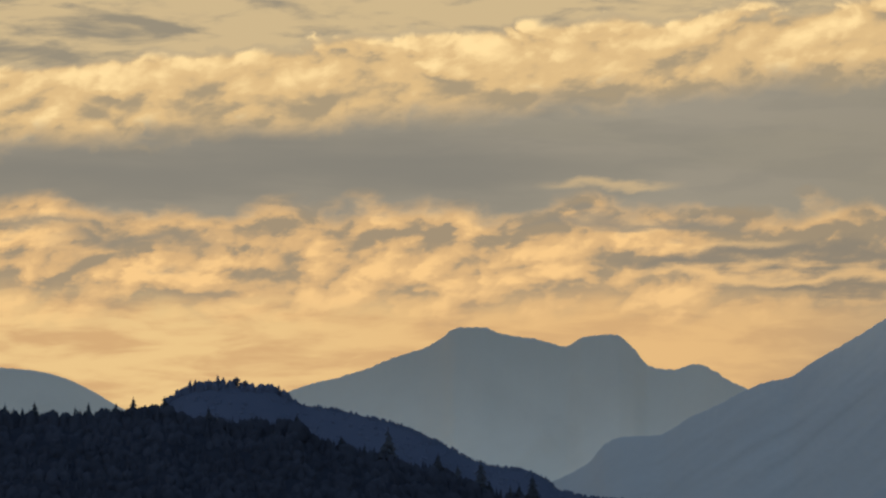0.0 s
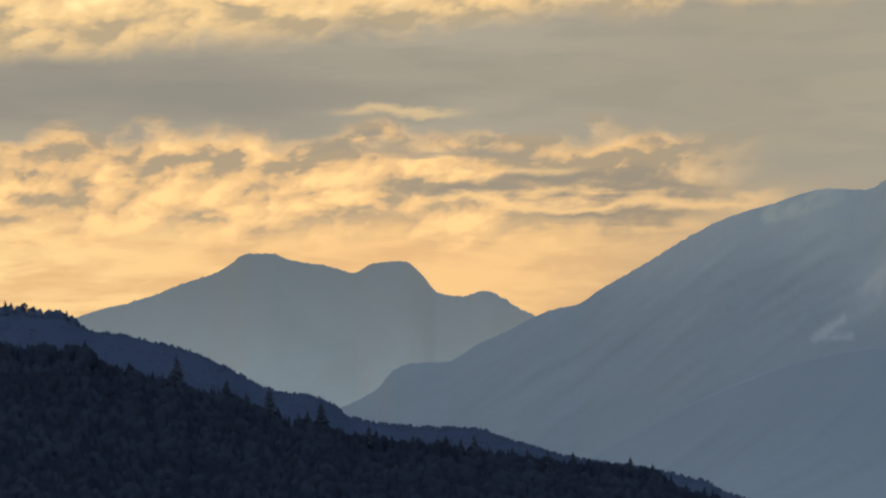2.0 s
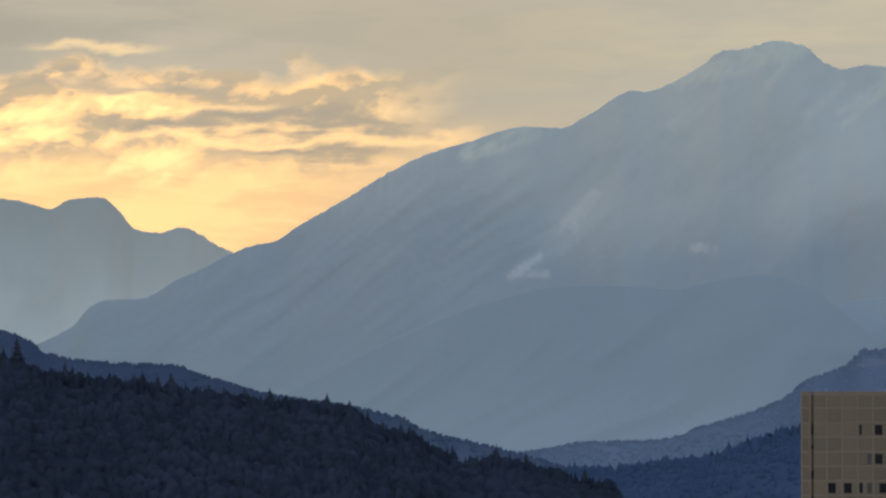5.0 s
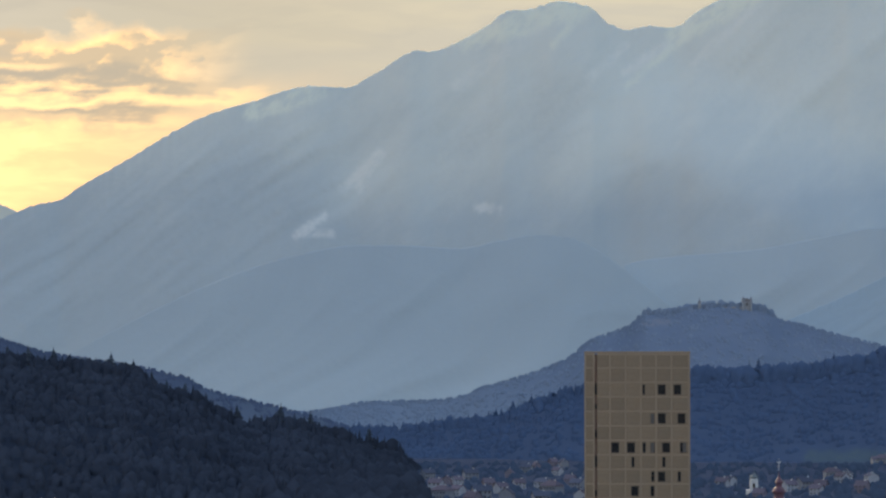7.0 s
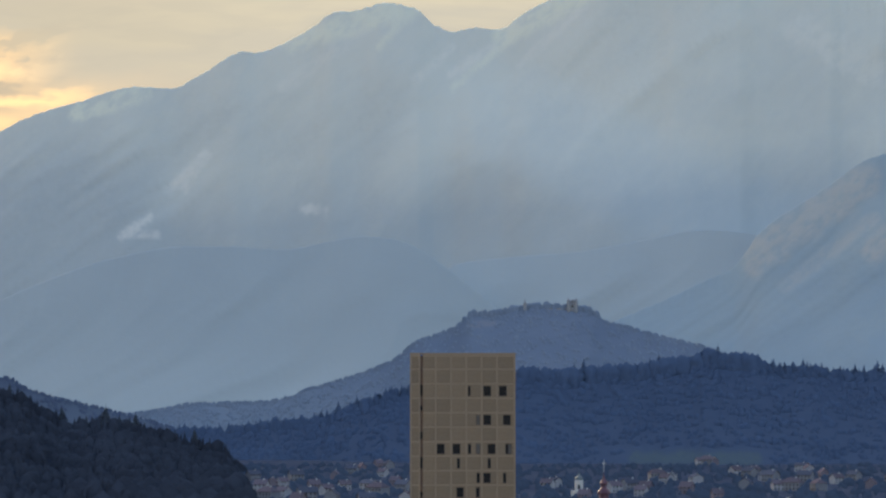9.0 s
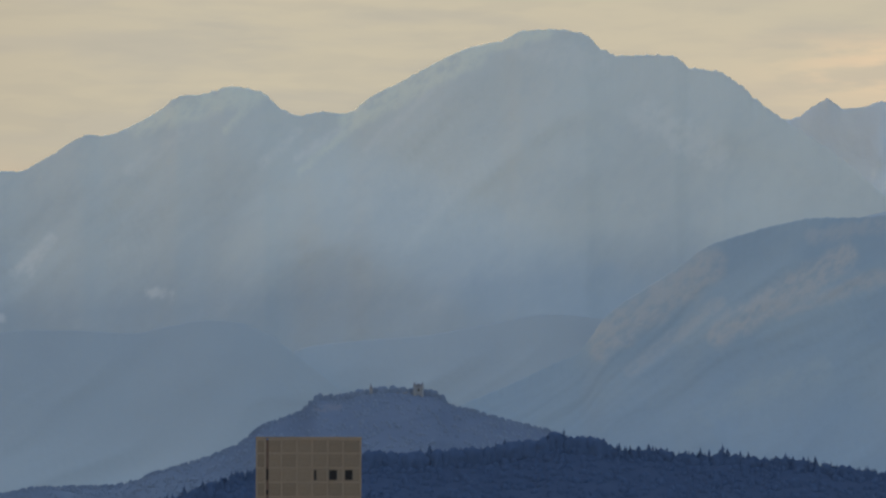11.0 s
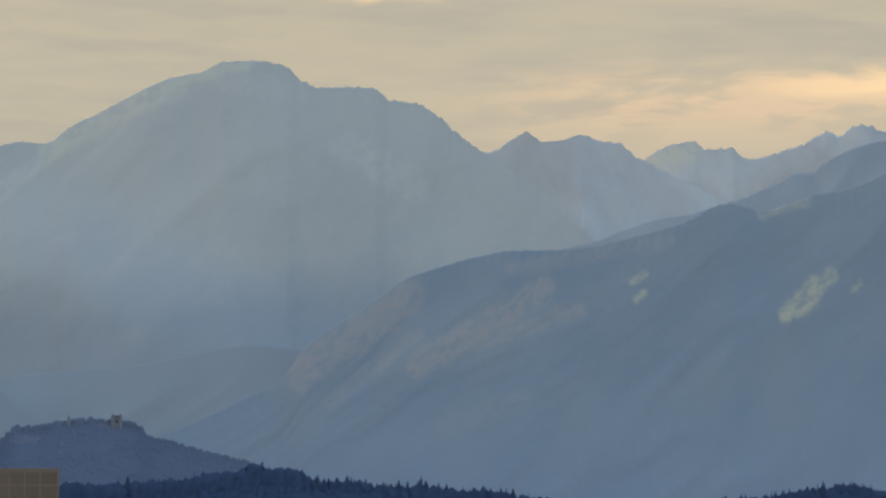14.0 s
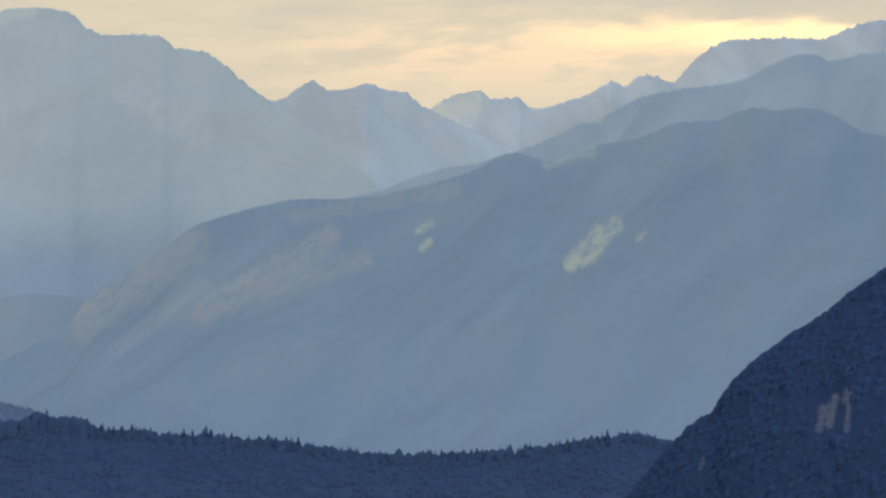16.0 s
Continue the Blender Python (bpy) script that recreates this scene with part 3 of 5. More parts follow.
# pale strips along the ridges paint sunlight onto their rims
Slope("mountain", BIG, 4400, 330, hazy_big_slope, "broad massive mountain with a domed bare summit in sunlit haze", relief=8, grain=180, seed=8, jag=((-10, 2, 3.2, 6, 6.6, 11), (0.014, 0.02, 0.02, 0.016, 0.034, 0.034)), rows=90, shift=beam_shelf, rake=2.6, broken=0.8,
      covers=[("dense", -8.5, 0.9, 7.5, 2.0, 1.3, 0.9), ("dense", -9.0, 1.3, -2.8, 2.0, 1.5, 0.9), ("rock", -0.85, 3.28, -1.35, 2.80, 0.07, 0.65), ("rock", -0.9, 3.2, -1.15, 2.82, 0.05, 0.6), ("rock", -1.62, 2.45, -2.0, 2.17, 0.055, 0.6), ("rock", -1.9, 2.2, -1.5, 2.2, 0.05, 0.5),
              ("rock", 0.45, 2.55, 0.75, 2.53, 0.06, 0.5), ("meadow_or_sunlit", -2.6, 3.85, -1.7, 4.12, 0.13, 0.8), ("meadow_or_sunlit", 0.3, 4.85, 1.9, 5.28, 0.16, 1.0), ("meadow_or_sunlit", 2.5, 4.2, 3.4, 4.95, 0.05, 0.8), ("meadow_or_sunlit", 1.5, 4.75, 1.9, 5.2, 0.06, 0.8),
              ("meadow_or_sunlit", 3.2, 4.92, 4.9, 5.82, 0.17, 1.0), ("meadow_or_sunlit", 4.9, 5.85, 5.9, 6.1, 0.10, 1.0), ("rock", 2.5, 4.4, 3.3, 4.9, 0.07, 0.8), ("rock", 2.0, 4.3, 2.5, 4.75, 0.06, 0.7), ("rock", 3.4, 4.5, 4.3, 5.3, 0.06, 0.6),
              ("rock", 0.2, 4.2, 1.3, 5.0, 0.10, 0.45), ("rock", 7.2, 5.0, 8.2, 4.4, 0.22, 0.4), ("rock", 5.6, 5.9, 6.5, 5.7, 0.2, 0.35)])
Slope("mountain", SLOPE_BACK, 4050, 150, hazy_mid_slope, "hazy wooded shoulder behind a nearer slope", relief=10, seed=9, jag=0.006)
Slope("mountain", FOOT_B, 4000, 140, hazy_faint_slope, "faint low foothill ridge lost in blue haze", relief=4, seed=10, jag=0.004)
Slope("mountain", FOOT_A, 3930, 150, hazy_foot_slope, "long low blue foothill below a great mountain", relief=4, seed=11, jag=0.006)
Slope("mountain", MEADOWS, 3890, 220, hazy_meadow_slope, "blue wooded mountain with bare rocky flank and bright meadows", relief=5, grain=130, seed=12, jag=0.02, rows=90, rake=2.6, broken=0.9,
      covers=[("meadow_or_sunlit", 13.22, 2.68, 13.62, 3.13, 0.10, 1.0), ("meadow_or_sunlit", 13.38, 2.70, 13.80, 3.20, 0.10, 1.0), ("meadow_or_sunlit", 11.12, 3.12, 11.3, 3.24, 0.05, 0.8), ("meadow_or_sunlit", 11.18, 2.9, 11.26, 2.97, 0.06, 0.8),
              ("meadow_or_sunlit", 14.1, 3.0, 14.22, 3.12, 0.04, 0.7), ("rock", 6.6, 1.9, 8.1, 2.9, 0.24, 0.6), ("rock", 8.2, 2.0, 9.9, 3.0, 0.20, 0.75),
              ("rock", 9.0, 2.3, 10.4, 2.75, 0.12, 0.6), ("rock", 7.0, 1.5, 8.2, 2.4, 0.10, 0.45), ("rock", 9.5, 3.3, 11.6, 3.7, 0.12, 0.4),
              ("meadow_or_sunlit", 12.9, 4.05, 13.5, 4.2, 0.08, 0.5), ("meadow_or_sunlit", 8.0, 0.9, 9.6, 1.5, 0.15, 0.12)])
church_hill = Slope("hill", CHURCH, 3640, 300, hazy_church_wood, "wooded blue hill with a pilgrim church on its flat top", relief=10, grain=90, jag=0.004, seed=13, canopy=0.5, rows=130, crown=3.6, category="hill",
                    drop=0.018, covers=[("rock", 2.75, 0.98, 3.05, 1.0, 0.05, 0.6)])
left_back = Slope("hill", LEFT_BACK, 3500, 350, hazy_back_wood, "wooded blue hill falling towards the valley", relief=10, grain=90, jag=0.004, seed=14, canopy=0.5, rows=130, crown=3.6, category="hill", drop=0.032)
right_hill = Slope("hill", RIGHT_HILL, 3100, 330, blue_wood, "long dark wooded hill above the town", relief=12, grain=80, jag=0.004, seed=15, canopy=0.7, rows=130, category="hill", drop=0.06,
                   covers=[("meadow_or_sunlit", 5.0, -0.84, 6.6, -0.84, 0.10, 1.0), ("meadow_or_sunlit", 3.9, -0.98, 4.8, -1.0, 0.05, 0.6)])
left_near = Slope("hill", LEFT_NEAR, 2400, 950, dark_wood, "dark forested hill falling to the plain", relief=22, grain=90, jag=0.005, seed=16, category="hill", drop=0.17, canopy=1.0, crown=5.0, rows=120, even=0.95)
rock_hill = Slope("hill", ROCK, 2000, 500, hazy_crag, "steep dark hillside with pale bare rock faces", relief=14, grain=70, jag=0.01, seed=17, category="hill", drop=0.11, canopy=0.4, crown=3.2, rows=120,
                  covers=[("rock", 16.56, 0.42, 16.60, 0.72, 0.045, 0.8), ("rock", 16.70, 0.50, 16.78, 0.86, 0.05, 0.95), ("rock", 16.62, 0.62, 16.74, 0.80, 0.05, 0.75), ("rock", 16.93, 0.42, 16.97, 0.92, 0.035, 0.85),
                          ("rock", 16.90, 0.80, 16.93, 0.95, 0.035, 0.7), ("rock", 16.95, 1.15, 16.97, 1.25, 0.03, 0.5), ("rock", 14.95, -0.1, 15.02, 0.05, 0.03, 0.6), ("rock", 15.35, -0.05, 15.40, 0.1, 0.03, 0.35)])


# ---- trees ----
def conifer_parts(rng, tiers=8, sides=9):
    """A spruce 1 m high: trunk, and tiers of ragged drooping boughs."""
    tv, tf = [], []
    for k in range(2):
        for i in range(6):
            a = 2 * math.pi * i / 6
            r = (0.022, 0.004)[k]
            tv.append((r * math.cos(a), r * math.sin(a), (0.0, 0.97)[k]))
    tf = [(i, (i + 1) % 6, 6 + (i + 1) % 6, 6 + i) for i in range(6)]
    cv, cf = [], []
    fat = rng.uniform(0.28, 0.42)
    for k in range(tiers):
        u = k / (tiers - 1)
        z = 0.10 + 0.80 * u
        rad = fat * (1 - u) ** 0.85 + 0.018
        b = len(cv)
        cv.append((rng.uniform(-0.01, 0.01), rng.uniform(-0.01, 0.01), z + 0.14 - 0.04 * u))
        for i in range(sides):
            a = 2 * math.pi * (i + rng.uniform(-0.35, 0.35)) / sides
            r = rad * rng.uniform(0.55, 1.25)
            cv.append((r * math.cos(a), r * math.sin(a), z - rad * rng.uniform(0.1, 0.5)))
        cf += [(b, b + 1 + i, b + 1 + (i + 1) % sides) for i in range(sides)]
    return (tv, tf), (cv, cf)


def broadleaf_parts(rng, clumps=40, detail=True):
    """A leafy tree 1 m high: tapered trunk with limbs, and a crown of many small clumps with gaps."""
    tv, tf = [], []

    def limb(p, q, r0, r1):
        b, d = len(tv), (Vector(q) - Vector(p)).normalized()
        x = d.orthogonal().normalized()
        y = d.cross(x)
        for c, r in ((p, r0), (q, r1)):
            for i in range(5):
                a = 2 * math.pi * i / 5
                tv.append(tuple(Vector(c) + r * (math.cos(a) * x + math.sin(a) * y)))
        tf.extend((b + i, b + (i + 1) % 5, b + 5 + (i + 1) % 5, b + 5 + i) for i in range(5))

    limb((0, 0, 0), (0.01, 0, 0.45), 0.035, 0.02)
    for k in range(5):
        a = 2 * math.pi * (k + rng.random() * 0.6) / 5
        limb((0.01, 0, 0.30 + 0.05 * k), (0.22 * math.cos(a), 0.22 * math.sin(a), 0.55 + 0.07 * k), 0.015, 0.005)
    wide = rng.uniform(0.26, 0.36)
    cv, cf = [], []
    for _ in range(clumps):
        while True:
            p = Vector((rng.uniform(-1, 1), rng.uniform(-1, 1), rng.uniform(-1, 1)))
            if 0.25 < p.length < 1:
                break
        c = Vector((p.x * wide, p.y * wide, 0.60 + 0.38 * p.z))
        r = rng.uniform(0.06, 0.12) * (1.0 if detail else 1.7)
        b = len(cv)
        for d in ((1, 0, 0), (0, 1, 0), (-1, 0, 0), (0, -1, 0), (0, 0, 1), (0, 0, -0.8)):
            cv.append(tuple(c + r * rng.uniform(0.6, 1.3) * (Vector(d) + Vector((rng.uniform(-0.3, 0.3), rng.uniform(-0.3, 0.3), rng.uniform(-0.3, 0.3))))))
        cf += [(b + i, b + (i + 1) % 4, b + 4) for i in range(4)] + [(b + (i + 1) % 4, b + i, b + 5) for i in range(4)]
    return (tv, tf), (cv, cf)


bark = material("bark", [(0.05, 0.045, 0.045), (0.07, 0.06, 0.055), (0.04, 0.035, 0.035)], 2.0, 0.95, 0.4)
needles = material("spruce_needles", [(0.05465, 0.06336, 0.08004), (0.0683, 0.07603, 0.09048), (0.04554, 0.05491, 0.07308)], 0.5, 0.9, 0.4, piece=0.25, gloss=0.0, leaf=0.15, canopy=0.5)
leaves = material("dusk_leaves", [(0.0592, 0.06758, 0.08352), (0.07741, 0.08448, 0.09744), (0.05009, 0.05914, 0.07656)], 0.5, 0.9, 0.4, piece=0.25, gloss=0.0, leaf=0.15, canopy=0.5)
# leaf copies with haze painted in, paler and bluer for farther woods
hazy_far_leaves = material("hazy_far_leaves", [(0.07427, 0.1044, 0.1734), (0.08314, 0.1169, 0.1942), (0.06828, 0.09602, 0.1595)], 0.03, 0.9, 0.0, gloss=0.0, leaf=0.05, canopy=0.8)
hazy_hill_leaves = material("hazy_hill_leaves", [(0.2059, 0.2407, 0.3066), (0.2306, 0.2696, 0.3434), (0.1893, 0.2214, 0.282)], 0.03, 0.9, 0.0, gloss=0.0, leaf=0.05, canopy=0.8)
hazy_back_leaves = material("hazy_back_leaves", [(0.09396, 0.1163, 0.176), (0.1053, 0.1302, 0.1971), (0.08648, 0.107, 0.1619)], 0.03, 0.9, 0.0, gloss=0.0, leaf=0.05, canopy=0.8)
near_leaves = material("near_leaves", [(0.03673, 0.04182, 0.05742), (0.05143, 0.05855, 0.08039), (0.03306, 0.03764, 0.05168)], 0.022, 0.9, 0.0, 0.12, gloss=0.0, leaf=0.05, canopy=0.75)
hazy_crag_leaves = material("hazy_crag_leaves", [(0.06017, 0.08956, 0.1642), (0.06725, 0.1004, 0.1838), (0.05521, 0.08252, 0.151)], 0.04, 0.9, 0.0, gloss=0.0, leaf=0.05, canopy=0.8)

tree_rng = random.Random(11)


def tree_kind(name, parts, leaf, label):
    (tv, tf), (cv, cf) = parts
    root = new(name)
    for n, v, f, m in (("trunk", tv, tf, bark), ("crown", cv, cf, leaf)):
        ob = new(n, mesh_of(n, v, f, [m], False))
        ob.parent = root
    return tagged(root, label, "tree")


def edge_trees(slope, spots, kinds, group, grow):
    """Trees that stand out on a skyline, one by one: bearing, height in metres, spruce or leafy."""
    for az, h, conifer in spots:
        h *= grow if conifer else 0.9
        pick = tree_rng.choice([k for k in kinds if k[1] == conifer])
        p = slope.place(az, 0.004)
        m = Matrix.Translation(p - Vector((0, 0, 0.06 * h))) @ Matrix.Rotation(tree_rng.uniform(0, 6.28), 4, "Z") @ Matrix.Diagonal((h, h, h, 1))
        if pick[2]:
            ob, pick[2] = pick[0], None
            ob.matrix_basis = m
        else:
            ob = copy_thing(pick[0], Matrix.Identity(4))
            ob.matrix_basis = m
        tagged(ob, group=group)


def tree_set(leaf_a, leaf_b, where):
    out = [[tree_kind("spruce_tree", conifer_parts(tree_rng, 9, 10), leaf_a, "dark pointed spruce on the skyline of " + where), True, 1] for _ in range(5)]
    return out + [[tree_kind("leafy_tree", broadleaf_parts(tree_rng, 70), leaf_b, "dark round leafy tree on the skyline of " + where), False, 1] for _ in range(4)]


def canopy_parts(rng, pointed, rings=5, sides=9):
    """A crown in a closed wood, 1 m high: only its lumpy upper side, down to where it meets its neighbours."""
    v, f = [], []
    wide = rng.uniform(0.20, 0.28) if pointed else rng.uniform(0.30, 0.40)
    lean = (rng.uniform(-0.05, 0.05), rng.uniform(-0.05, 0.05))
    for k in range(rings):
        u = k / rings
        r0 = wide * ((1 - u) ** 0.9 * (1.12 if k % 2 else 0.92) if pointed else math.sqrt(1 - u ** 2.6))
        for i in range(sides):
            a = 2 * math.pi * (i + 0.5 * (k % 2) + rng.uniform(-0.2, 0.2)) / sides
            r = r0 * rng.uniform(0.8, 1.22)
            v.append((r * math.cos(a) + lean[0] * u, r * math.sin(a) + lean[1] * u, u + rng.uniform(-0.06, 0.06)))
    v.append((lean[0], lean[1], 1.0))
    for k in range(rings - 1):
        for i in range(sides):
            p, q = k * sides + i, k * sides + (i + 1) % sides
            f += [(p, q, q + sides), (p, q + sides, p + sides)]
    f += [((rings - 1) * sides + i, (rings - 1) * sides + (i + 1) % sides, rings * sides) for i in range(sides)]
    return v, f


def wood(name, slope, count, size, spruce, mat, label, reach=(0.0, 1.0), span=None, crest=0.0, skip=None, sink=0.36, spread=(0.85, 1.35)):
    """A whole wood as one mesh: many small trees strewn over a slope, thickest along its crest."""
    rng = random.Random(name + label)
    cones = [canopy_parts(rng, True) for _ in range(8)]
    balls = [canopy_parts(rng, False) for _ in range(8)]
    lo, hi = span or (slope.az[0], slope.az[-1] - 0.05)
    V, F, n = [], [], 0
    for k in range(count):
        az = rng.uniform(lo, hi)
        edge = rng.random() < crest
        s = abs(rng.gauss(0, 0.006)) if edge else (min(0.95, abs(rng.gauss(0, reach[1]))) if reach[1] < 0.3 else rng.uniform(*reach) ** 1.15)
        p = slope.place(az, s)
        if skip and skip(az, math.degrees(math.atan2(p.z - EYE, math.hypot(p.x, p.y)))):
            continue
        v, f = rng.choice(cones if rng.random() < spruce else balls)
        h = rng.uniform(*size)
        w = h * rng.uniform(*spread)
        a = rng.uniform(0, 6.28)
        c, d = math.cos(a) * w, math.sin(a) * w
        arr = np.array(v)
        V.append(np.stack([arr[:, 0] * c - arr[:, 1] * d + p.x, arr[:, 0] * d + arr[:, 1] * c + p.y, (arr[:, 2] - (0.7 * sink if edge else sink)) * h * 1.2 + p.z], 1))
        F.append(np.array(f) + n)
        n += len(v)
    me = mesh_of(name, np.concatenate(V).tolist(), np.concatenate(F).tolist(), [mat])
    tagged(new(name, me), label, "forest", kind="stuff")


near_set = tree_set(needles, leaves, "a dark hill")
# needles in the same haze-tinted blue as the long hill's leaves
hazy_needles = material("hazy_needles", [(0.07427, 0.1044, 0.1734), (0.08314, 0.1169, 0.1942), (0.06828, 0.09602, 0.1595)], 0.3, 0.9, 0.3, piece=0.15, gloss=0.0, leaf=0.15, canopy=0.5)
blue_set = tree_set(hazy_needles, hazy_needles, "a blue wooded hill")
# single trees that stand out: bearing, height, spruce
edge_trees(left_near, [(-15.85, 8, True), (-15.45, 9, True), (-15.2, 7, False), (-14.9, 8, True), (-14.72, 9, True), (-14.35, 8, True), (-14.12, 10, True), (-13.95, 7, False),
                       (-13.7, 9, True), (-13.3, 8, False), (-13.1, 9, True), (-12.95, 9, False), (-12.5, 8, False), (-12.1, 8, False), (-11.9, 8, True), (-11.3, 8, True),
                       (-10.98, 8, True), (-10.66, 13, True), (-10.5, 9, False), (-10.12, 8, False), (-9.98, 10, True), (-9.72, 9, True), (-9.4, 14, True), (-9.28, 8, True),
                       (-9.0, 8, True), (-8.88, 9, True), (-8.70, 13, True), (-8.55, 9, False), (-8.05, 9, True), (-7.95, 8, True), (-7.45, 8, True), (-7.0, 9, True), (-6.8, 8, True),
                       (-6.62, 10, True), (-6.45, 7, False), (-6.1, 8, True), (-5.9, 8, True), (-5.62, 9, True), (-5.28, 9, True), (-5.05, 7, True), (-4.7, 10, False), (-4.5, 9, True),
                       (-4.2, 8, True), (-3.95, 8, True), (-3.75, 8, True), (-3.5, 8, True), (-3.05, 9, False), (-2.8, 9, True), (-2.2, 10, True), (-2.0, 7, False), (-1.8, 9, True),
                       (-1.55, 7, False), (-1.0, 9, True), (-0.7, 8, False)], near_set, "trees on the skyline of the dark hill", 1.75)
edge_trees(right_hill, [(-1.0, 7, True), (-0.5, 7, True), (0.1, 8, True), (0.72, 9, True), (0.95, 10, True), (1.2, 9, True), (1.5, 8, False), (3.6, 8, False), (4.0, 9, True),
                        (4.15, 12, True), (4.28, 14, True), (4.5, 9, False), (4.75, 9, False), (5.0, 9, True), (5.18, 12, True), (5.3, 12, True), (5.55, 12, False), (5.75, 12, False),
                        (5.9, 13, False), (6.1, 13, True), (6.25, 10, False), (6.5, 9, False), (6.85, 9, True), (7.0, 8, True), (7.25, 9, True), (7.4, 8, False), (7.75, 8, True),
                        (7.95, 9, True), (8.25, 11, True), (8.32, 9, True), (8.6, 8, True), (9.1, 9, True), (9.2, 8, True), (9.5, 9, True), (9.75, 7, False), (10.3, 7, True), (10.6, 7, True),
                        (11.2, 8, True), (11.3, 8, True), (11.6, 7, False), (12.0, 7, True), (12.65, 8, True), (12.9, 7, True), (13.3, 7, False), (13.7, 9, True), (13.95, 8, False),
                        (14.1, 8, True), (14.4, 7, False)], blue_set, "trees on the skyline of the blue hill", 1.4)
back_set = tree_set(hazy_back_leaves, hazy_back_leaves, "a hazy hill")
edge_trees(left_back, [(-13.35, 10, True), (-13.28, 9, True), (-13.1, 8, True), (-12.98, 11, True), (-12.9, 9, True), (-12.72, 10, False), (-12.6, 8, False), (-12.3, 7, False),
                       (-12.15, 8, True)], back_set, "trees on the hilltop", 1.1)
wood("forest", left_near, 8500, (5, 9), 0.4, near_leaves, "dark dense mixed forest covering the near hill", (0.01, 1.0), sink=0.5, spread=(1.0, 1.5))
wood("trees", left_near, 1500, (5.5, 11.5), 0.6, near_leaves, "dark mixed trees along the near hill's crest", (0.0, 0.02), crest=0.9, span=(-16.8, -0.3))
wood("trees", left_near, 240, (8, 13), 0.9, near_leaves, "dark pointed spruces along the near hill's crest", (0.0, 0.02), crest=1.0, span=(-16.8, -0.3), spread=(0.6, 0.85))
wood("trees", right_hill, 420, (7, 12), 0.85, hazy_far_leaves, "dark blue pointed spruces along the long hill's crest", (0.0, 0.02), crest=1.0, spread=(0.6, 0.85))
wood("forest", right_hill, 2600, (5, 10), 0.65, hazy_far_leaves, "dark blue spruce forest along a long hill", (0.0, 0.02), crest=0.8, sink=0.5)
wood("trees", right_hill, 330, (9, 15), 0.45, hazy_far_leaves, "taller dark trees on the hump of the long hill", (0.0, 0.02), crest=1.0, span=(3.4, 6.7))
wood("forest", church_hill, 900, (2.2, 4.2), 0.15, hazy_hill_leaves, "hazy blue leafy woods along the church hill", (0.0, 0.03), crest=0.8, sink=0.6)
wood("trees", church_hill, 90, (4, 6.5), 0.15, hazy_hill_leaves, "taller hazy trees round the hilltop church", (0.0, 0.02), crest=1.0, span=(2.7, 4.5))
wood("forest", left_back, 900, (2.2, 4.2), 0.2, hazy_back_leaves, "hazy blue woods along the hill behind", (0.0, 0.03), crest=0.8, sink=0.6)
wood("trees", left_back, 130, (4, 7), 0.4, hazy_back_leaves, "hazy trees on a wooded hilltop", (0.0, 0.02), crest=1.0, span=(-13.7, -12.0))
wood("forest", rock_hill, 3500, (2.8, 5.5), 0.1, hazy_crag_leaves, "dark scrub and trees clinging to a steep hillside", (0.0, 1.0), crest=0.3, sink=0.58, spread=(1.1, 1.7),
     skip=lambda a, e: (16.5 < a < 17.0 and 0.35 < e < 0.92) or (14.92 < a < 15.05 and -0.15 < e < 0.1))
wood("forest", right_hill, 5000, (5, 8), 0.4, hazy_far_leaves, "dark blue forest covering the side of a long hill", (0.01, 1.0), sink=0.6, spread=(1.0, 1.5),
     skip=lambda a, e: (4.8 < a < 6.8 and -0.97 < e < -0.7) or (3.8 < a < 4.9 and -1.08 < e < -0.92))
wood("forest", church_hill, 3500, (3.5, 5.5), 0.2, hazy_hill_leaves, "hazy blue forest covering the sides of the church hill", (0.02, 1.0), sink=0.62, spread=(1.0, 1.5))
wood("forest", left_back, 2500, (3.5, 5.5), 0.2, hazy_back_leaves, "hazy blue forest covering the hill behind", (0.02, 1.0), sink=0.62, spread=(1.0, 1.5))


# ---- the town ----
def box_bm(bm, x0, x1, y0, y1, z0, z1, m=None):
    made = bmesh.ops.create_cube(bm, size=1.0)["verts"]
    for v in made:
        v.co = Vector(((x0 + x1) / 2 + v.co.x * (x1 - x0), (y0 + y1) / 2 + v.co.y * (y1 - y0), (z0 + z1) / 2 + v.co.z * (z1 - z0)))
        if m:
            v.co = m @ v.co
    return made


def part(name, bm, mat, parent, label="", smooth=False):
    me = bpy.data.meshes.new(name)
    bm.to_mesh(me)
    bm.free()
    me.materials.append(mat)
    if smooth:
        for p in me.polygons:
            p.use_smooth = True
    ob = new(name, me)
    ob.parent = parent
    return tagged(ob, label) if label else ob


def box(name, x0, x1, y0, y1, z0, z1, mat, parent, label="", bevel=0.0):
    bm = bmesh.new()
    box_bm(bm, x0, x1, y0, y1, z0, z1)
    if bevel:
        bmesh.ops.bevel(bm, geom=bm.edges[:], offset=bevel, segments=1, affect="EDGES")
    return part(name, bm, mat, parent, label)


def lathe(profile, sides=16, round_=True):
    """A turned shape from (radius, height) steps."""
    bm = bmesh.new()
    rings = [[bm.verts.new((r * math.cos(2 * math.pi * i / sides), r * math.sin(2 * math.pi * i / sides), z)) for i in range(sides)] for r, z in profile]
    for a, b in zip(rings, rings[1:]):
        for i in range(sides):
            bm.faces.new((a[i], a[(i + 1) % sides], b[(i + 1) % sides], b[i]))
    bm.faces.new(list(reversed(rings[0])))
    bm.faces.new(rings[-1])
    return bm


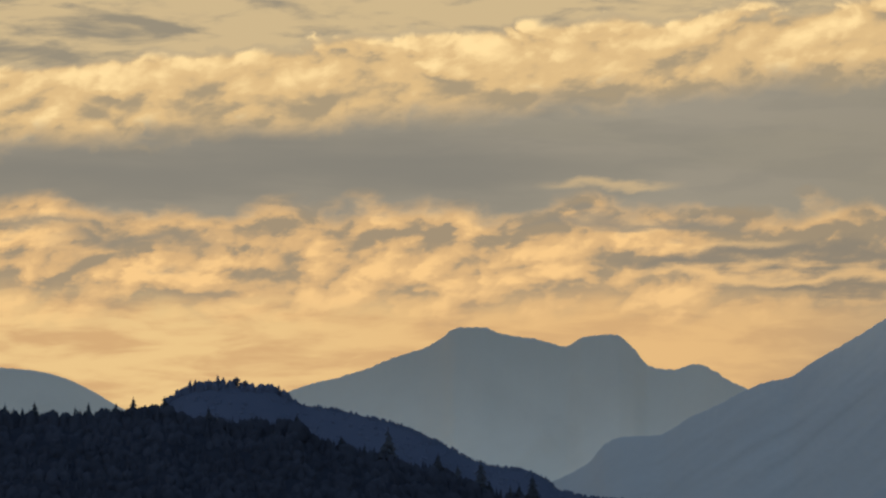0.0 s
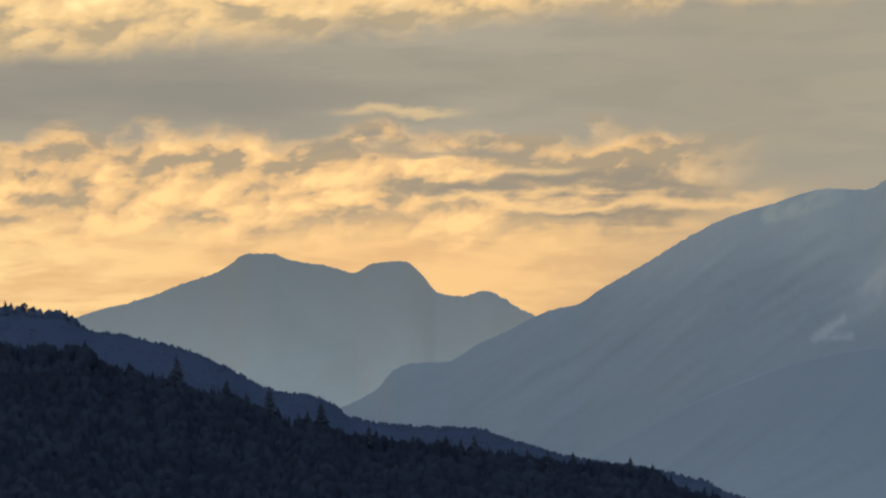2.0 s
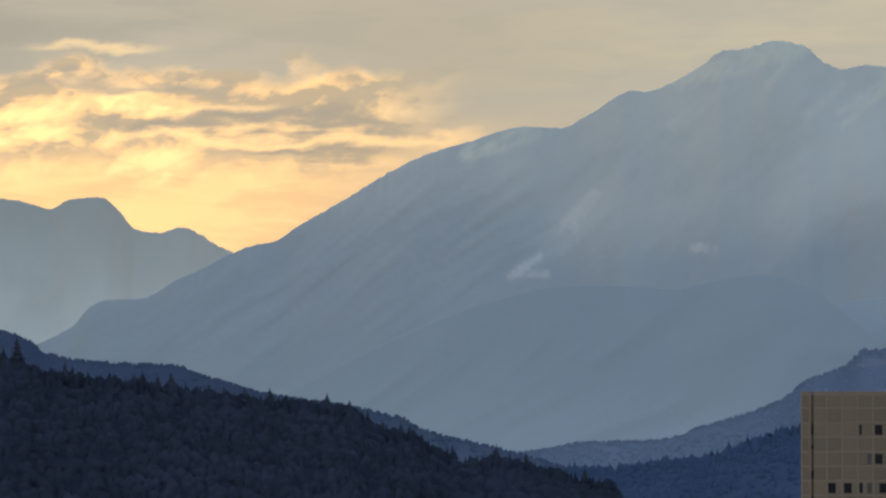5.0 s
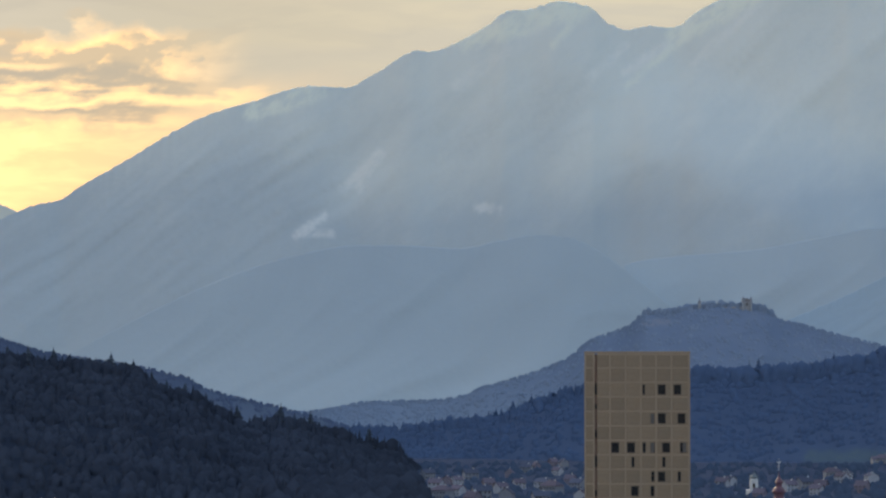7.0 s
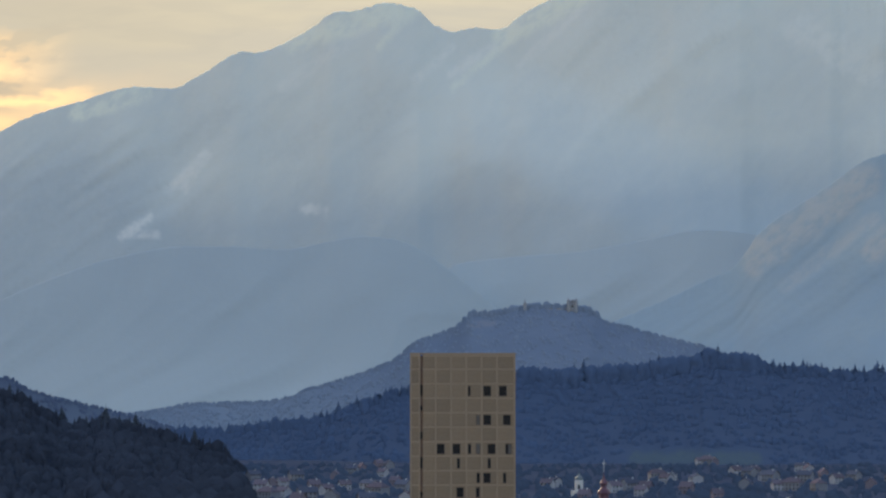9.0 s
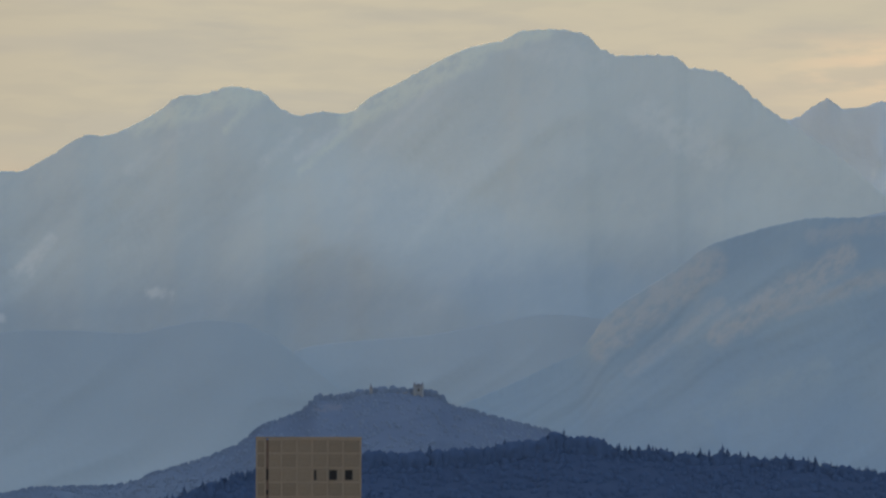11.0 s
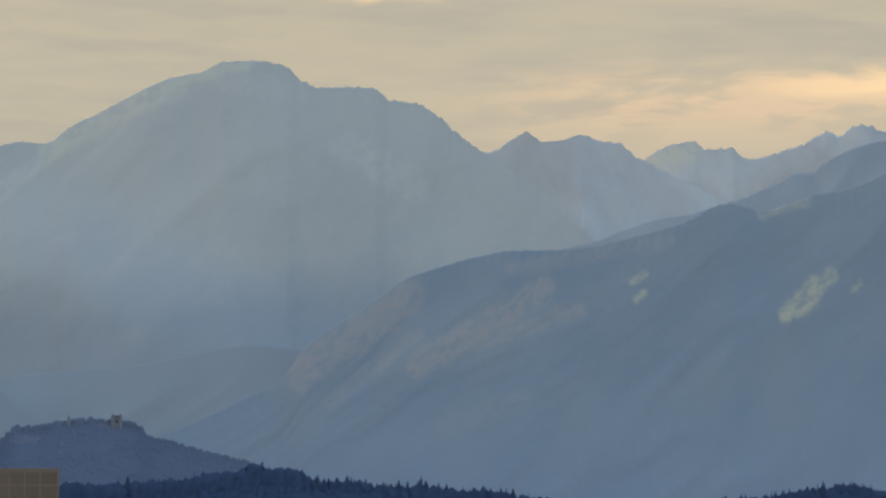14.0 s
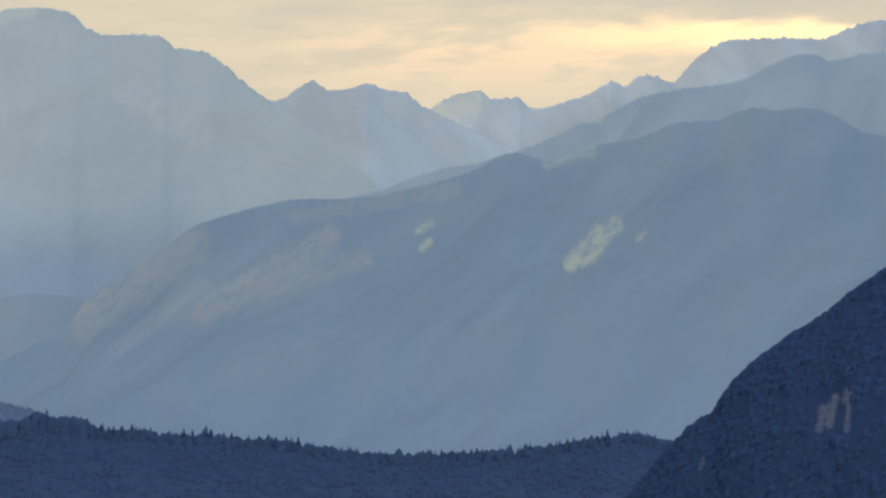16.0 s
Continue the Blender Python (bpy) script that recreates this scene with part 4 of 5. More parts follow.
def stand(ob, turn, dist, z=0.0, extra=0.0):
    """Sets a thing at a bearing and distance, its front to the lookout."""
    ob.matrix_basis = Matrix.Translation(at(turn, dist, z)) @ Matrix.Rotation(radians(-turn + extra), 4, "Z")
    return ob


tan_grid = material("tan_facade_grid", [(0.325, 0.230, 0.150), (0.355, 0.250, 0.164), (0.295, 0.208, 0.136)], 0.16, 0.7, 0.1, 2.0)
tan_panel = material("tan_facade_panel", [(0.250, 0.174, 0.108), (0.282, 0.196, 0.122), (0.216, 0.150, 0.094)], 0.14, 0.7, 0.1, 1.6, piece=0.10)
core_dark = material("facade_core", [(0.17, 0.105, 0.078), (0.19, 0.12, 0.086), (0.15, 0.09, 0.068)], 0.5, 0.8, 0.1, gloss=0.05)
dark_glass = material("dark_window_glass", [(0.010, 0.012, 0.016), (0.016, 0.018, 0.022), (0.010, 0.012, 0.016)], 0.3, 0.22, 0.0, gloss=0.2)
grey_blind = material("grey_window_blind", [(0.10, 0.085, 0.075), (0.12, 0.10, 0.09), (0.09, 0.075, 0.065)], 0.8, 0.6, 0.1)
dark_frame = material("dark_window_frame", [(0.035, 0.03, 0.028), (0.045, 0.038, 0.034), (0.03, 0.026, 0.024)], 1.0, 0.5, 0.1)
white_wall = material("white_plaster", [(0.62, 0.60, 0.58), (0.70, 0.68, 0.65), (0.52, 0.50, 0.48)], 0.35, 0.85, 0.2, 3.0, gloss=0.05)
cream_wall = material("cream_plaster", [(0.26, 0.25, 0.26), (0.30, 0.285, 0.29), (0.22, 0.21, 0.225)], 0.35, 0.85, 0.2, 3.0, gloss=0.05)
pink_wall = material("faded_pink_plaster", [(0.27, 0.21, 0.21), (0.32, 0.25, 0.24), (0.22, 0.18, 0.18)], 0.35, 0.85, 0.2, 3.0, gloss=0.05)
red_roof = material("red_tile_roof", [(0.085, 0.058, 0.068), (0.105, 0.068, 0.075), (0.07, 0.052, 0.062)], 0.8, 0.85, 0.4, 5.0, stretch=(1, 1, 3), gloss=0.05)
dark_roof = material("grey_tile_roof", [(0.062, 0.060, 0.078), (0.078, 0.074, 0.088), (0.052, 0.05, 0.068)], 0.8, 0.85, 0.4, 5.0, stretch=(1, 1, 3), gloss=0.05)
oxblood = material("oxblood_spire_metal", [(0.100, 0.042, 0.060), (0.125, 0.050, 0.070), (0.085, 0.036, 0.054)], 0.7, 0.55, 0.2, 4.0)
verdigris = material("grey_green_dome_metal", [(0.12, 0.14, 0.15), (0.16, 0.18, 0.18), (0.10, 0.11, 0.13)], 0.6, 0.6, 0.2, 4.0)
brown_wall = material("brown_plaster", [(0.24, 0.15, 0.12), (0.29, 0.18, 0.14), (0.19, 0.12, 0.10)], 0.3, 0.85, 0.2, 3.0, gloss=0.05)


def window(parent, x, y, z, w, h, pane, depth=0.14):
    """A window facing -y at the left lower corner x, z: frame with a pane set back in it."""
    bm = bmesh.new()
    t = min(0.09, w * 0.12)
    for a, b, c, d in ((x, x + t, z, z + h), (x + w - t, x + w, z, z + h), (x + t, x + w - t, z, z + t), (x + t, x + w - t, z + h - t, z + h)):
        box_bm(bm, a, b, y, y + depth, c, d)
    frame_ = part("window", bm, dark_frame, parent)
    box("pane", x + t, x + w - t, y + depth * 0.22, y + depth * 0.42, z + t, z + h - t, pane, frame_)
    return frame_


def tower_block():
    """The tan high-rise: a grid of pale ribs, panels between them, and windows strewn over the cells."""
    root = new("tower_block")
    wide, deep, top, pitch = 22.0, 17.0, 53.95, 3.02
    box("core", 0.3, wide - 0.3, 0.32, deep, -1, top - 0.4, core_dark, root)
    edges = [0.0, 1.95, 2.65, 5.35, 8.55, 11.75, 14.95, 18.15, wide]
    rib = 0.36
    bm = bmesh.new()
    for k, x in enumerate(edges):
        if k == 2:
            continue
        a, b = (x - rib / 2, x + rib / 2) if 0 < x < wide else ((0.0, rib) if x == 0 else (wide - rib, wide))
        box_bm(bm, a, b, 0.0, 0.34, 0, top)
    part("rib", bm, tan_grid, root, "pale tan upright ribs")
    rows = 18
    for r in range(rows + 1):
        z = top - r * pitch
        for a, b in ((0.0, 1.95), (2.65, wide)):
            if z > 0.3:
                box("floor_band", a + 0.003, b - 0.003, 0.012, 0.33, z - rib * (1.5 if r == 0 else 1.0), z - 0.003, tan_grid, root)
    box("parapet", -0.06, wide + 0.06, -0.06, deep + 0.06, top + 0.003, top + 0.22, tan_grid, root, "thin pale roof edge", 0.03)
    for a, b, c, d in ((0.0, 0.28, 0.36, deep), (wide - 0.28, wide, 0.36, deep)):
        box("side_wall", a, b, c, d, 0, top - 0.01, tan_panel, root)
    G, D = grey_blind, dark_glass
    wins = {2: [(12.1, 0.5, D), (15.3, 1.6, D), (18.6, 1.55, D)], 4: [(13.8, 0.75, G), (15.3, 1.6, D), (19.4, 1.6, D)],
            6: [(5.6, 1.6, D), (8.9, 1.6, D), (12.1, 0.65, D), (13.75, 0.85, G), (16.2, 1.6, D), (19.9, 0.55, D), (20.5, 0.65, G)],
            7: [(9.8, 0.6, D), (16.2, 0.65, D)], 8: [(13.9, 0.65, D), (15.3, 1.5, D), (19.4, 0.65, D)], 9: [(9.7, 1.5, D), (13.75, 0.75, D)],
            10: [(5.6, 1.5, D), (8.9, 1.5, D), (12.1, 0.65, D)], 11: [(13.75, 0.75, D), (18.6, 1.6, D)], 13: [(5.6, 1.5, D), (15.3, 1.6, D)], 15: [(8.9, 1.5, D), (18.6, 1.6, D)]}
    shapes = {}

    def panel(x0, x1, z0, z1):
        key = (round(x1 - x0, 2), round(z1 - z0, 2))
        if key not in shapes:
            bm = bmesh.new()
            box_bm(bm, 0, key[0], 0, 0.2, 0, key[1])
            bmesh.ops.bevel(bm, geom=[e for e in bm.edges if all(v.co.y < 0.1 for v in e.verts)], offset=0.04, segments=1, affect="EDGES")
            me = bpy.data.meshes.new("panel")
            bm.to_mesh(me)
            bm.free()
            me.materials.append(tan_panel)
            shapes[key] = me
        ob = new("panel", shapes[key])
        ob.location = (x0, 0.10, z0)
        ob.parent = root

    for r in range(rows - 1):
        z1 = top - r * pitch - rib * (1.5 if r == 0 else 1.0) - 0.01
        z0 = top - (r + 1) * pitch + 0.01
        for k, (a, b) in enumerate(zip(edges, edges[1:])):
            a, b = a + rib / 2 + 0.01, b - rib / 2 - 0.01
            if k == 0:
                a += rib / 2
            if k == 1:
                continue
            if k == 2:
                a -= rib / 2
            if k == 7:
                b -= rib / 2
            x = a
            for wx, ww, glass in [w for w in wins.get(r, ()) if a - 0.3 <= w[0] < b]:
                wx = max(wx, x)
                if wx - x > 0.12:
                    panel(x, wx - 0.01, z0, z1)
                panel(wx, wx + ww, z0, z0 + 0.27)
                panel(wx, wx + ww, z1 - 0.27, z1)
                window(root, wx, 0.09, z0 + 0.28, ww, z1 - z0 - 0.56, glass)
                x = wx + ww + 0.01
            if b - x > 0.12:
                panel(x, b, z0, z1)
    for r, h in ((2, 2.3), (3, 1.0), (5, 1.6), (7, 2.3), (9, 1.2)):
        z = top - (r + 1) * pitch + 0.3
        window(root, 2.0, 0.2, z, 0.6, h, dark_glass, 0.1)
    tagged(root, "tan high-rise block with a grid facade and scattered dark windows", "building")
    root.matrix_basis = Matrix.Translation(at(2.64, 880)) @ Matrix.Rotation(radians(-2.64), 4, "Z") @ Matrix.Translation((-11.05, 0, 0))


tower_block()


def house(w, d, h, rise, wall_mat, roof_mat, label, floors=2, hipped=0.0, name="house"):
    """A small house, ridge along x: walls with gables, a roof with eaves, windows, a chimney."""
    root = new(name)
    bm = bmesh.new()
    v = [bm.verts.new(p) for p in ((-w / 2, -d / 2, -1), (w / 2, -d / 2, -1), (w / 2, d / 2, -1), (-w / 2, d / 2, -1),
                                   (-w / 2, -d / 2, h), (w / 2, -d / 2, h), (w / 2, d / 2, h), (-w / 2, d / 2, h),
                                   (-w / 2 + hipped, 0, h + rise), (w / 2 - hipped, 0, h + rise))]
    for f in ((0, 1, 5, 4), (2, 3, 7, 6), (0, 4, 8, 7, 3), (1, 2, 6, 9, 5)) if hipped == 0 else ((0, 1, 5, 4), (2, 3, 7, 6), (0, 4, 7, 3), (1, 2, 6, 5)):
        bm.faces.new([v[i] for i in f])
    part("wall", bm, wall_mat, root)
    bm = bmesh.new()
    o, t = 0.5, 0.25
    e = h - o * rise / (d / 2)
    pts = []
    for lift in (0.03, t):
        pts += [bm.verts.new(p) for p in ((-w / 2 - o, -d / 2 - o, e + lift), (w / 2 + o, -d / 2 - o, e + lift), (w / 2 + o, d / 2 + o, e + lift), (-w / 2 - o, d / 2 + o, e + lift),
                                          (-w / 2 - o * (not hipped) + hipped, 0, h + rise + lift), (w / 2 + o * (not hipped) - hipped, 0, h + rise + lift))]
    for k in (0, 6):
        for f in ((0, 1, 5, 4), (2, 3, 4, 5)) + (((3, 0, 4), (1, 2, 5)) if hipped else ()):
            bm.faces.new([pts[i + k] for i in f])
    for a, b in ((0, 1), (1, 5), (5, 2), (2, 3), (3, 4), (4, 0)):
        bm.faces.new((pts[a], pts[b], pts[b + 6], pts[a + 6]))
    bmesh.ops.recalc_face_normals(bm, faces=bm.faces[:])
    part("roof", bm, roof_mat, root)
    n = max(2, int(w / 2.6))
    for f in range(floors):
        for i in range(n):
            x = -w / 2 + w * (i + 0.5) / n
            window(root, x - 0.45, -d / 2 - 0.06, 0.9 + f * 2.7, 0.9, 1.3, dark_glass, 0.1)
    stack = box("chimney", w * 0.18, w * 0.18 + 0.7, -0.35, 0.35, h + rise * 0.4, h + rise + 0.9, white_wall, root, "pale plastered chimney")
    box("cap", w * 0.18 - 0.08, w * 0.18 + 0.78, -0.43, 0.43, h + rise + 0.903, h + rise + 1.0, dark_roof, stack)
    return tagged(root, label, "house", "houses of the town")


town_rng = random.Random(5)
# walls and tiles of the far houses, muted by haze painted into them
house_white = material("hazy_white_plaster", [(0.33, 0.33, 0.36), (0.38, 0.375, 0.40), (0.28, 0.28, 0.31)], 0.35, 0.85, 0.2, 3.0, gloss=0.05)
house_cream = material("hazy_cream_plaster", [(0.20, 0.205, 0.235), (0.24, 0.24, 0.265), (0.17, 0.175, 0.205)], 0.35, 0.85, 0.2, 3.0, gloss=0.05)
house_pink = material("hazy_pink_plaster", [(0.20, 0.17, 0.20), (0.235, 0.195, 0.22), (0.17, 0.15, 0.175)], 0.35, 0.85, 0.2, 3.0, gloss=0.05)
tile_mauve = material("hazy_red_tile_roof", [(0.125, 0.105, 0.130), (0.145, 0.118, 0.140), (0.108, 0.095, 0.122)], 0.8, 0.85, 0.3, 5.0, stretch=(1, 1, 3), piece=0.15, gloss=0.0)
tile_slate = material("hazy_grey_tile_roof", [(0.085, 0.092, 0.128), (0.10, 0.105, 0.140), (0.075, 0.083, 0.118)], 0.8, 0.85, 0.3, 5.0, stretch=(1, 1, 3), piece=0.15, gloss=0.0)
kinds = [house(9, 8, 5.2, 3.0, house_white, tile_mauve, "small white house with a red tiled gable roof"),
         house(11, 8.5, 5.4, 3.2, house_cream, tile_slate, "cream house with a dark tiled roof among trees"),
         house(8, 7.5, 4.6, 3.4, house_pink, tile_mauve, "faded pink house with a steep red roof"),
         house(13, 9, 6.0, 3.0, house_cream, tile_mauve, "wide cream house with a red hipped roof", 2, 3.0),
         house(10, 8, 5.6, 2.2, house_white, tile_slate, "white house with a low grey roof")]
fresh = set(range(len(kinds)))


def sighted(x, y):
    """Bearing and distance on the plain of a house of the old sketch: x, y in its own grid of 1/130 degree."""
    turn, up = 1.51 + (x - 784) / 130.2, 1.671 + (441 - y) / 130.2
    return turn, EYE / math.tan(radians(-up))


for x, y, k in ((560, 806, 1), (575, 826, 0), (594, 820, 2), (612, 818, 0), (636, 808, 1), (586, 842, 3), (614, 836, 0), (655, 842, 1), (668, 824, 2), (690, 832, 0), (705, 804, 2),
                (735, 795, 1), (722, 824, 0), (752, 790, 2), (782, 784, 2), (790, 800, 0), (800, 786, 1), (765, 826, 4), (780, 834, 3), (812, 816, 2), (826, 826, 1), (700, 846, 1),
                (640, 852, 2), (830, 846, 0), (760, 850, 1), (1080, 822, 0), (1092, 818, 4), (1146, 842, 2), (1198, 828, 0), (1226, 824, 1), (1246, 834, 0), (1254, 828, 2), (1274, 806, 3),
                (1290, 812, 0), (1300, 806, 4), (1326, 830, 2), (1342, 814, 4), (1362, 752, 3), (1374, 756, 2), (1350, 753, 0), (1412, 798, 0), (1444, 796, 3), (1436, 800, 1),
                (1464, 806, 4), (1474, 808, 1), (1486, 824, 0), (1512, 824, 3), (1528, 790, 4), (1540, 794, 0), (1535, 808, 1), (1558, 824, 3), (1566, 800, 2), (1590, 812, 0),
                (1620, 806, 1), (1650, 820, 2), (1690, 812, 3), (1720, 826, 0), (1780, 818, 1), (1430, 822, 1), (1380, 840, 2)):
    turn, dist = sighted(x, y)
    dist = min(dist, 2780.0)
    spin = town_rng.choice((-70, -40, -20, 15, 35, 80))
    if k in fresh:
        fresh.discard(k)
        ob = kinds[k]
    else:
        ob = copy_thing(kinds[k], Matrix.Identity(4))
    stand(ob, turn, dist, 0.0, spin)
    ob.scale = (town_rng.uniform(0.58, 0.72),) * 3


ledge_wall = material("grey_white_plaster", [(0.40, 0.42, 0.45), (0.46, 0.48, 0.50), (0.34, 0.36, 0.39)], 0.35, 0.85, 0.2, 3.0, gloss=0.05)
rust_roof = material("rust_tile_roof", [(0.155, 0.118, 0.128), (0.185, 0.138, 0.143), (0.13, 0.10, 0.112)], 0.8, 0.85, 0.4, 5.0, stretch=(1, 1, 3), gloss=0.05)
umber_roof = material("umber_tile_roof", [(0.105, 0.085, 0.095), (0.13, 0.105, 0.112), (0.088, 0.072, 0.082)], 0.8, 0.85, 0.4, 5.0, stretch=(1, 1, 3), gloss=0.05)


def terrace(turn0, turn1, dist, top, units, label):
    """A long white block of flats with roof pavilions, each between a pair of white chimney walls."""
    root = new("terrace_block")
    mid = (turn0 + turn1) / 2
    w = dist * math.tan(radians(turn1 - turn0))
    box("wall", -w / 2, w / 2, 0, 11, -1, top - 0.6, ledge_wall, root)
    box("roof_edge", -w / 2 - 0.25, w / 2 + 0.25, -0.3, 11.3, top - 0.597, top, ledge_wall, root, "pale roof edge", 0.05)
    n = int(w / 2.8)
    for f in range(5):
        for i in range(n):
            window(root, -w / 2 + w * (i + 0.5) / n - 0.55, -0.08, top - 2.7 - f * 2.9, 1.1, 1.4, dark_glass, 0.1)
    for turn, wide, high, tall, mat in units:
        x = dist * math.tan(radians(turn - mid))
        bm = bmesh.new()
        a, b = wide / 2, wide / 2 - 0.25
        v = [bm.verts.new(p) for p in ((x - a, 1.2, top), (x + a, 1.2, top), (x + a, 8, top), (x - a, 8, top),
                                       (x - b, 3.6, top + high), (x + b, 3.6, top + high), (x + b, 5.6, top + high), (x - b, 5.6, top + high))]
        for f in ((0, 1, 5, 4), (1, 2, 6, 5), (2, 3, 7, 6), (3, 0, 4, 7), (4, 5, 6, 7)):
            bm.faces.new([v[i] for i in f])
        pav = part("roof_pavilion", bm, mat, root, "steep tiled roof pavilion")
        for sx in (-1, 1):
            bm = bmesh.new()
            cx = x + sx * (a + 0.3)
            box_bm(bm, cx - 0.22, cx + 0.22, 1.4, 4.2, top, top + high + 0.5)
            box_bm(bm, cx - 0.2 + sx * 0.9, cx + 0.2 + sx * 0.9, 1.4, 3.0, top, top + high * 0.55)
            part("chimney", bm, white_wall, pav, "white chimney wall")
        if tall:
            bm = bmesh.new()
            box_bm(bm, x - a * 0.55, x + a * 0.55, 3.0, 6.0, top + high + 0.003, top + high + tall)
            upper = part("upper_roof", bm, mat, pav)
            for sx in (-1, 1):
                box("chimney", x + sx * a * 0.66 - 0.25, x + sx * a * 0.66 + 0.25, 2.8, 4.6, top + high * 0.9, top + high + tall * 1.15, white_wall, upper, "white chimney wall")
            for sx in (-1, 1):
                bm = bmesh.new()
                q = [bm.verts.new((x + sx * px, py, top + pz)) for py in (1.5, 4.0) for px, pz in ((a + 0.7, 0.0), (a + 0.7, high * 0.55), (a + 3.2, 0.0))]
                bm.faces.new(q[:3]), bm.faces.new(q[3:])
                for i in range(3):
                    bm.faces.new((q[i], q[(i + 1) % 3], q[3 + (i + 1) % 3], q[3 + i]))
                bmesh.ops.recalc_face_normals(bm, faces=bm.faces[:])
                part("ramp_wall", bm, ledge_wall, pav)
    tagged(root, label, "building")
    stand(root, mid, dist)


P = 1 / 130.2


def tb(x):
    return 1.51 + (x - 784) * P


terrace(tb(-260), tb(220), 1000, 15.5, [(tb(-180), 5.2, 2.4, 0, rust_roof), (tb(-110), 5.0, 2.6, 2.2, rust_roof), (tb(-30), 5.2, 2.4, 0, rust_roof), (tb(42), 5.0, 2.4, 0, rust_roof),
                                       (tb(110), 4.6, 2.6, 1.4, rust_roof), (tb(181), 5.0, 2.4, 0, rust_roof)], "long white terrace with red roof pavilions")
terrace(tb(328), tb(740), 1000, 15.5, [(tb(371), 4.8, 2.4, 0, umber_roof), (tb(438), 5.0, 2.6, 1.3, umber_roof), (tb(510), 4.8, 2.4, 0, umber_roof), (tb(580), 4.8, 2.4, 0, umber_roof),
                                       (tb(650), 5.0, 2.6, 1.5, umber_roof), (tb(720), 4.6, 2.2, 0, umber_roof)], "long white terrace with dark roof pavilions")


def flat_block(turn, dist, w, d, top, label, clutter):
    """A low block with a flat roof and pale boxes on it."""
    root = new("flat_block")
    box("wall", -w / 2, w / 2, 0, d, -1, top, cream_wall, root)
    box("roof_edge", -w / 2 - 0.2, w / 2 + 0.2, -0.2, d + 0.2, top + 0.003, top + 0.35, white_wall, root, "white roof edge", 0.04)
    for i in range(int(w / 3)):
        window(root, -w / 2 + 3 * i + 0.9, -0.08, top - 2.2, 1.2, 1.4, dark_glass, 0.1)
    for x, cw, ch in clutter:
        box("roof_box", x, x + cw, 2, 4.5, top + 0.35, top + 0.35 + ch, white_wall, root, "white roof box", 0.04)
    tagged(root, label, "building")
    stand(root, turn, dist)


flat_block(tb(790), 1000, 13.5, 10, 14.9, "low pale block with white boxes on its roof", ((-6.0, 1.6, 0.9), (-3.2, 2.6, 1.3), (0.6, 1.2, 1.7), (2.6, 2.2, 0.8), (5.2, 1.1, 1.1)))


def church_tower():
    """White belfry under an oxblood onion spire in three stages."""
    root = new("church_tower")
    b = 2.05
    box("shaft", -b, b, -b, b, -1, 18.0, white_wall, root)
    box("cornice", -b - 0.3, b + 0.3, -b - 0.3, b + 0.3, 18.003, 18.5, white_wall, root, "", 0.1)
    box("cornice", -b - 0.15, b + 0.15, -b - 0.15, b + 0.15, 14.6, 14.9, white_wall, root, "", 0.05)
    for z, w, h in ((15.4, 1.7, 1.8), (10.6, 1.2, 2.4)):
        window(root, -w / 2, -b - 0.1, z, w, h, dark_glass, 0.2)
    for sx in (-1, 1):
        box("corner_pilaster", sx * b - 0.25, sx * b + 0.25, -b - 0.14, -b + 0.1, 0, 17.98, white_wall, root)
    spire = part("spire", lathe([(2.25, 18.5), (2.45, 18.9), (2.2, 19.6), (1.6, 20.3), (1.4, 20.6)], 8), oxblood, root, "oxblood metal spire")
    part("lantern", lathe([(1.35, 20.6), (1.35, 21.6), (1.75, 21.75), (1.85, 22.2), (1.5, 22.9), (1.0, 23.4), (0.85, 23.6)], 12), oxblood, spire)
    part("upper_lantern", lathe([(0.85, 23.6), (0.85, 24.3), (1.15, 24.5), (1.1, 24.9), (0.7, 25.5), (0.3, 26.2), (0.12, 27.2), (0.06, 28.0)], 12), oxblood, spire)
    bm = bmesh.new()
    box_bm(bm, -0.07, 0.07, -0.07, 0.07, 28.0, 31.2)
    box_bm(bm, -0.5, 0.5, -0.06, 0.06, 30.2, 30.4)
    part("cross", bm, white_wall, spire, "pale metal cross")
    tagged(root, "white church tower with an oxblood onion spire", "church tower")
    stand(root, tb(1180), 1180, -3.9)


def domed_turret():
    root = new("domed_turret")
    part("roof", lathe([(4.6, 12), (4.4, 12.8), (2.6, 14.6), (1.9, 15.2)], 8), verdigris, root, "grey-green metal roof")
    part("wall", lathe([(4.2, -1), (4.2, 11.99)], 8), cream_wall, root)
    part("lantern", lathe([(1.5, 15.2), (1.5, 16.6), (1.9, 16.8), (1.8, 17.4), (1.2, 18.1), (0.5, 18.6), (0.1, 19.4)], 12), dark_roof, root, "dark lantern with a small dome")
    tagged(root, "turret with a grey-green roof and dark lantern", "turret")
    stand(root, tb(1296), 1180, -4.2)


def chapel():
    root = new("chapel")
    part("tower", lathe([(1.9, -1), (1.9, 7.2), (1.5, 7.6)], 12), white_wall, root)
    part("cap", lathe([(2.0, 7.6), (1.7, 8.6), (0.8, 9.6), (0.15, 10.4), (0.08, 12.4)], 12), verdigris, root, "grey metal cap")
    box("nave", -3.6, 3.2, 1.2, 9, -1, 2.6, white_wall, root)
    window(root, -0.5, -2.05, 3.6, 1.0, 1.9, dark_glass, 0.2)
    tagged(root, "small white chapel with a slim round tower", "chapel")
    stand(root, tb(1136), 1900)


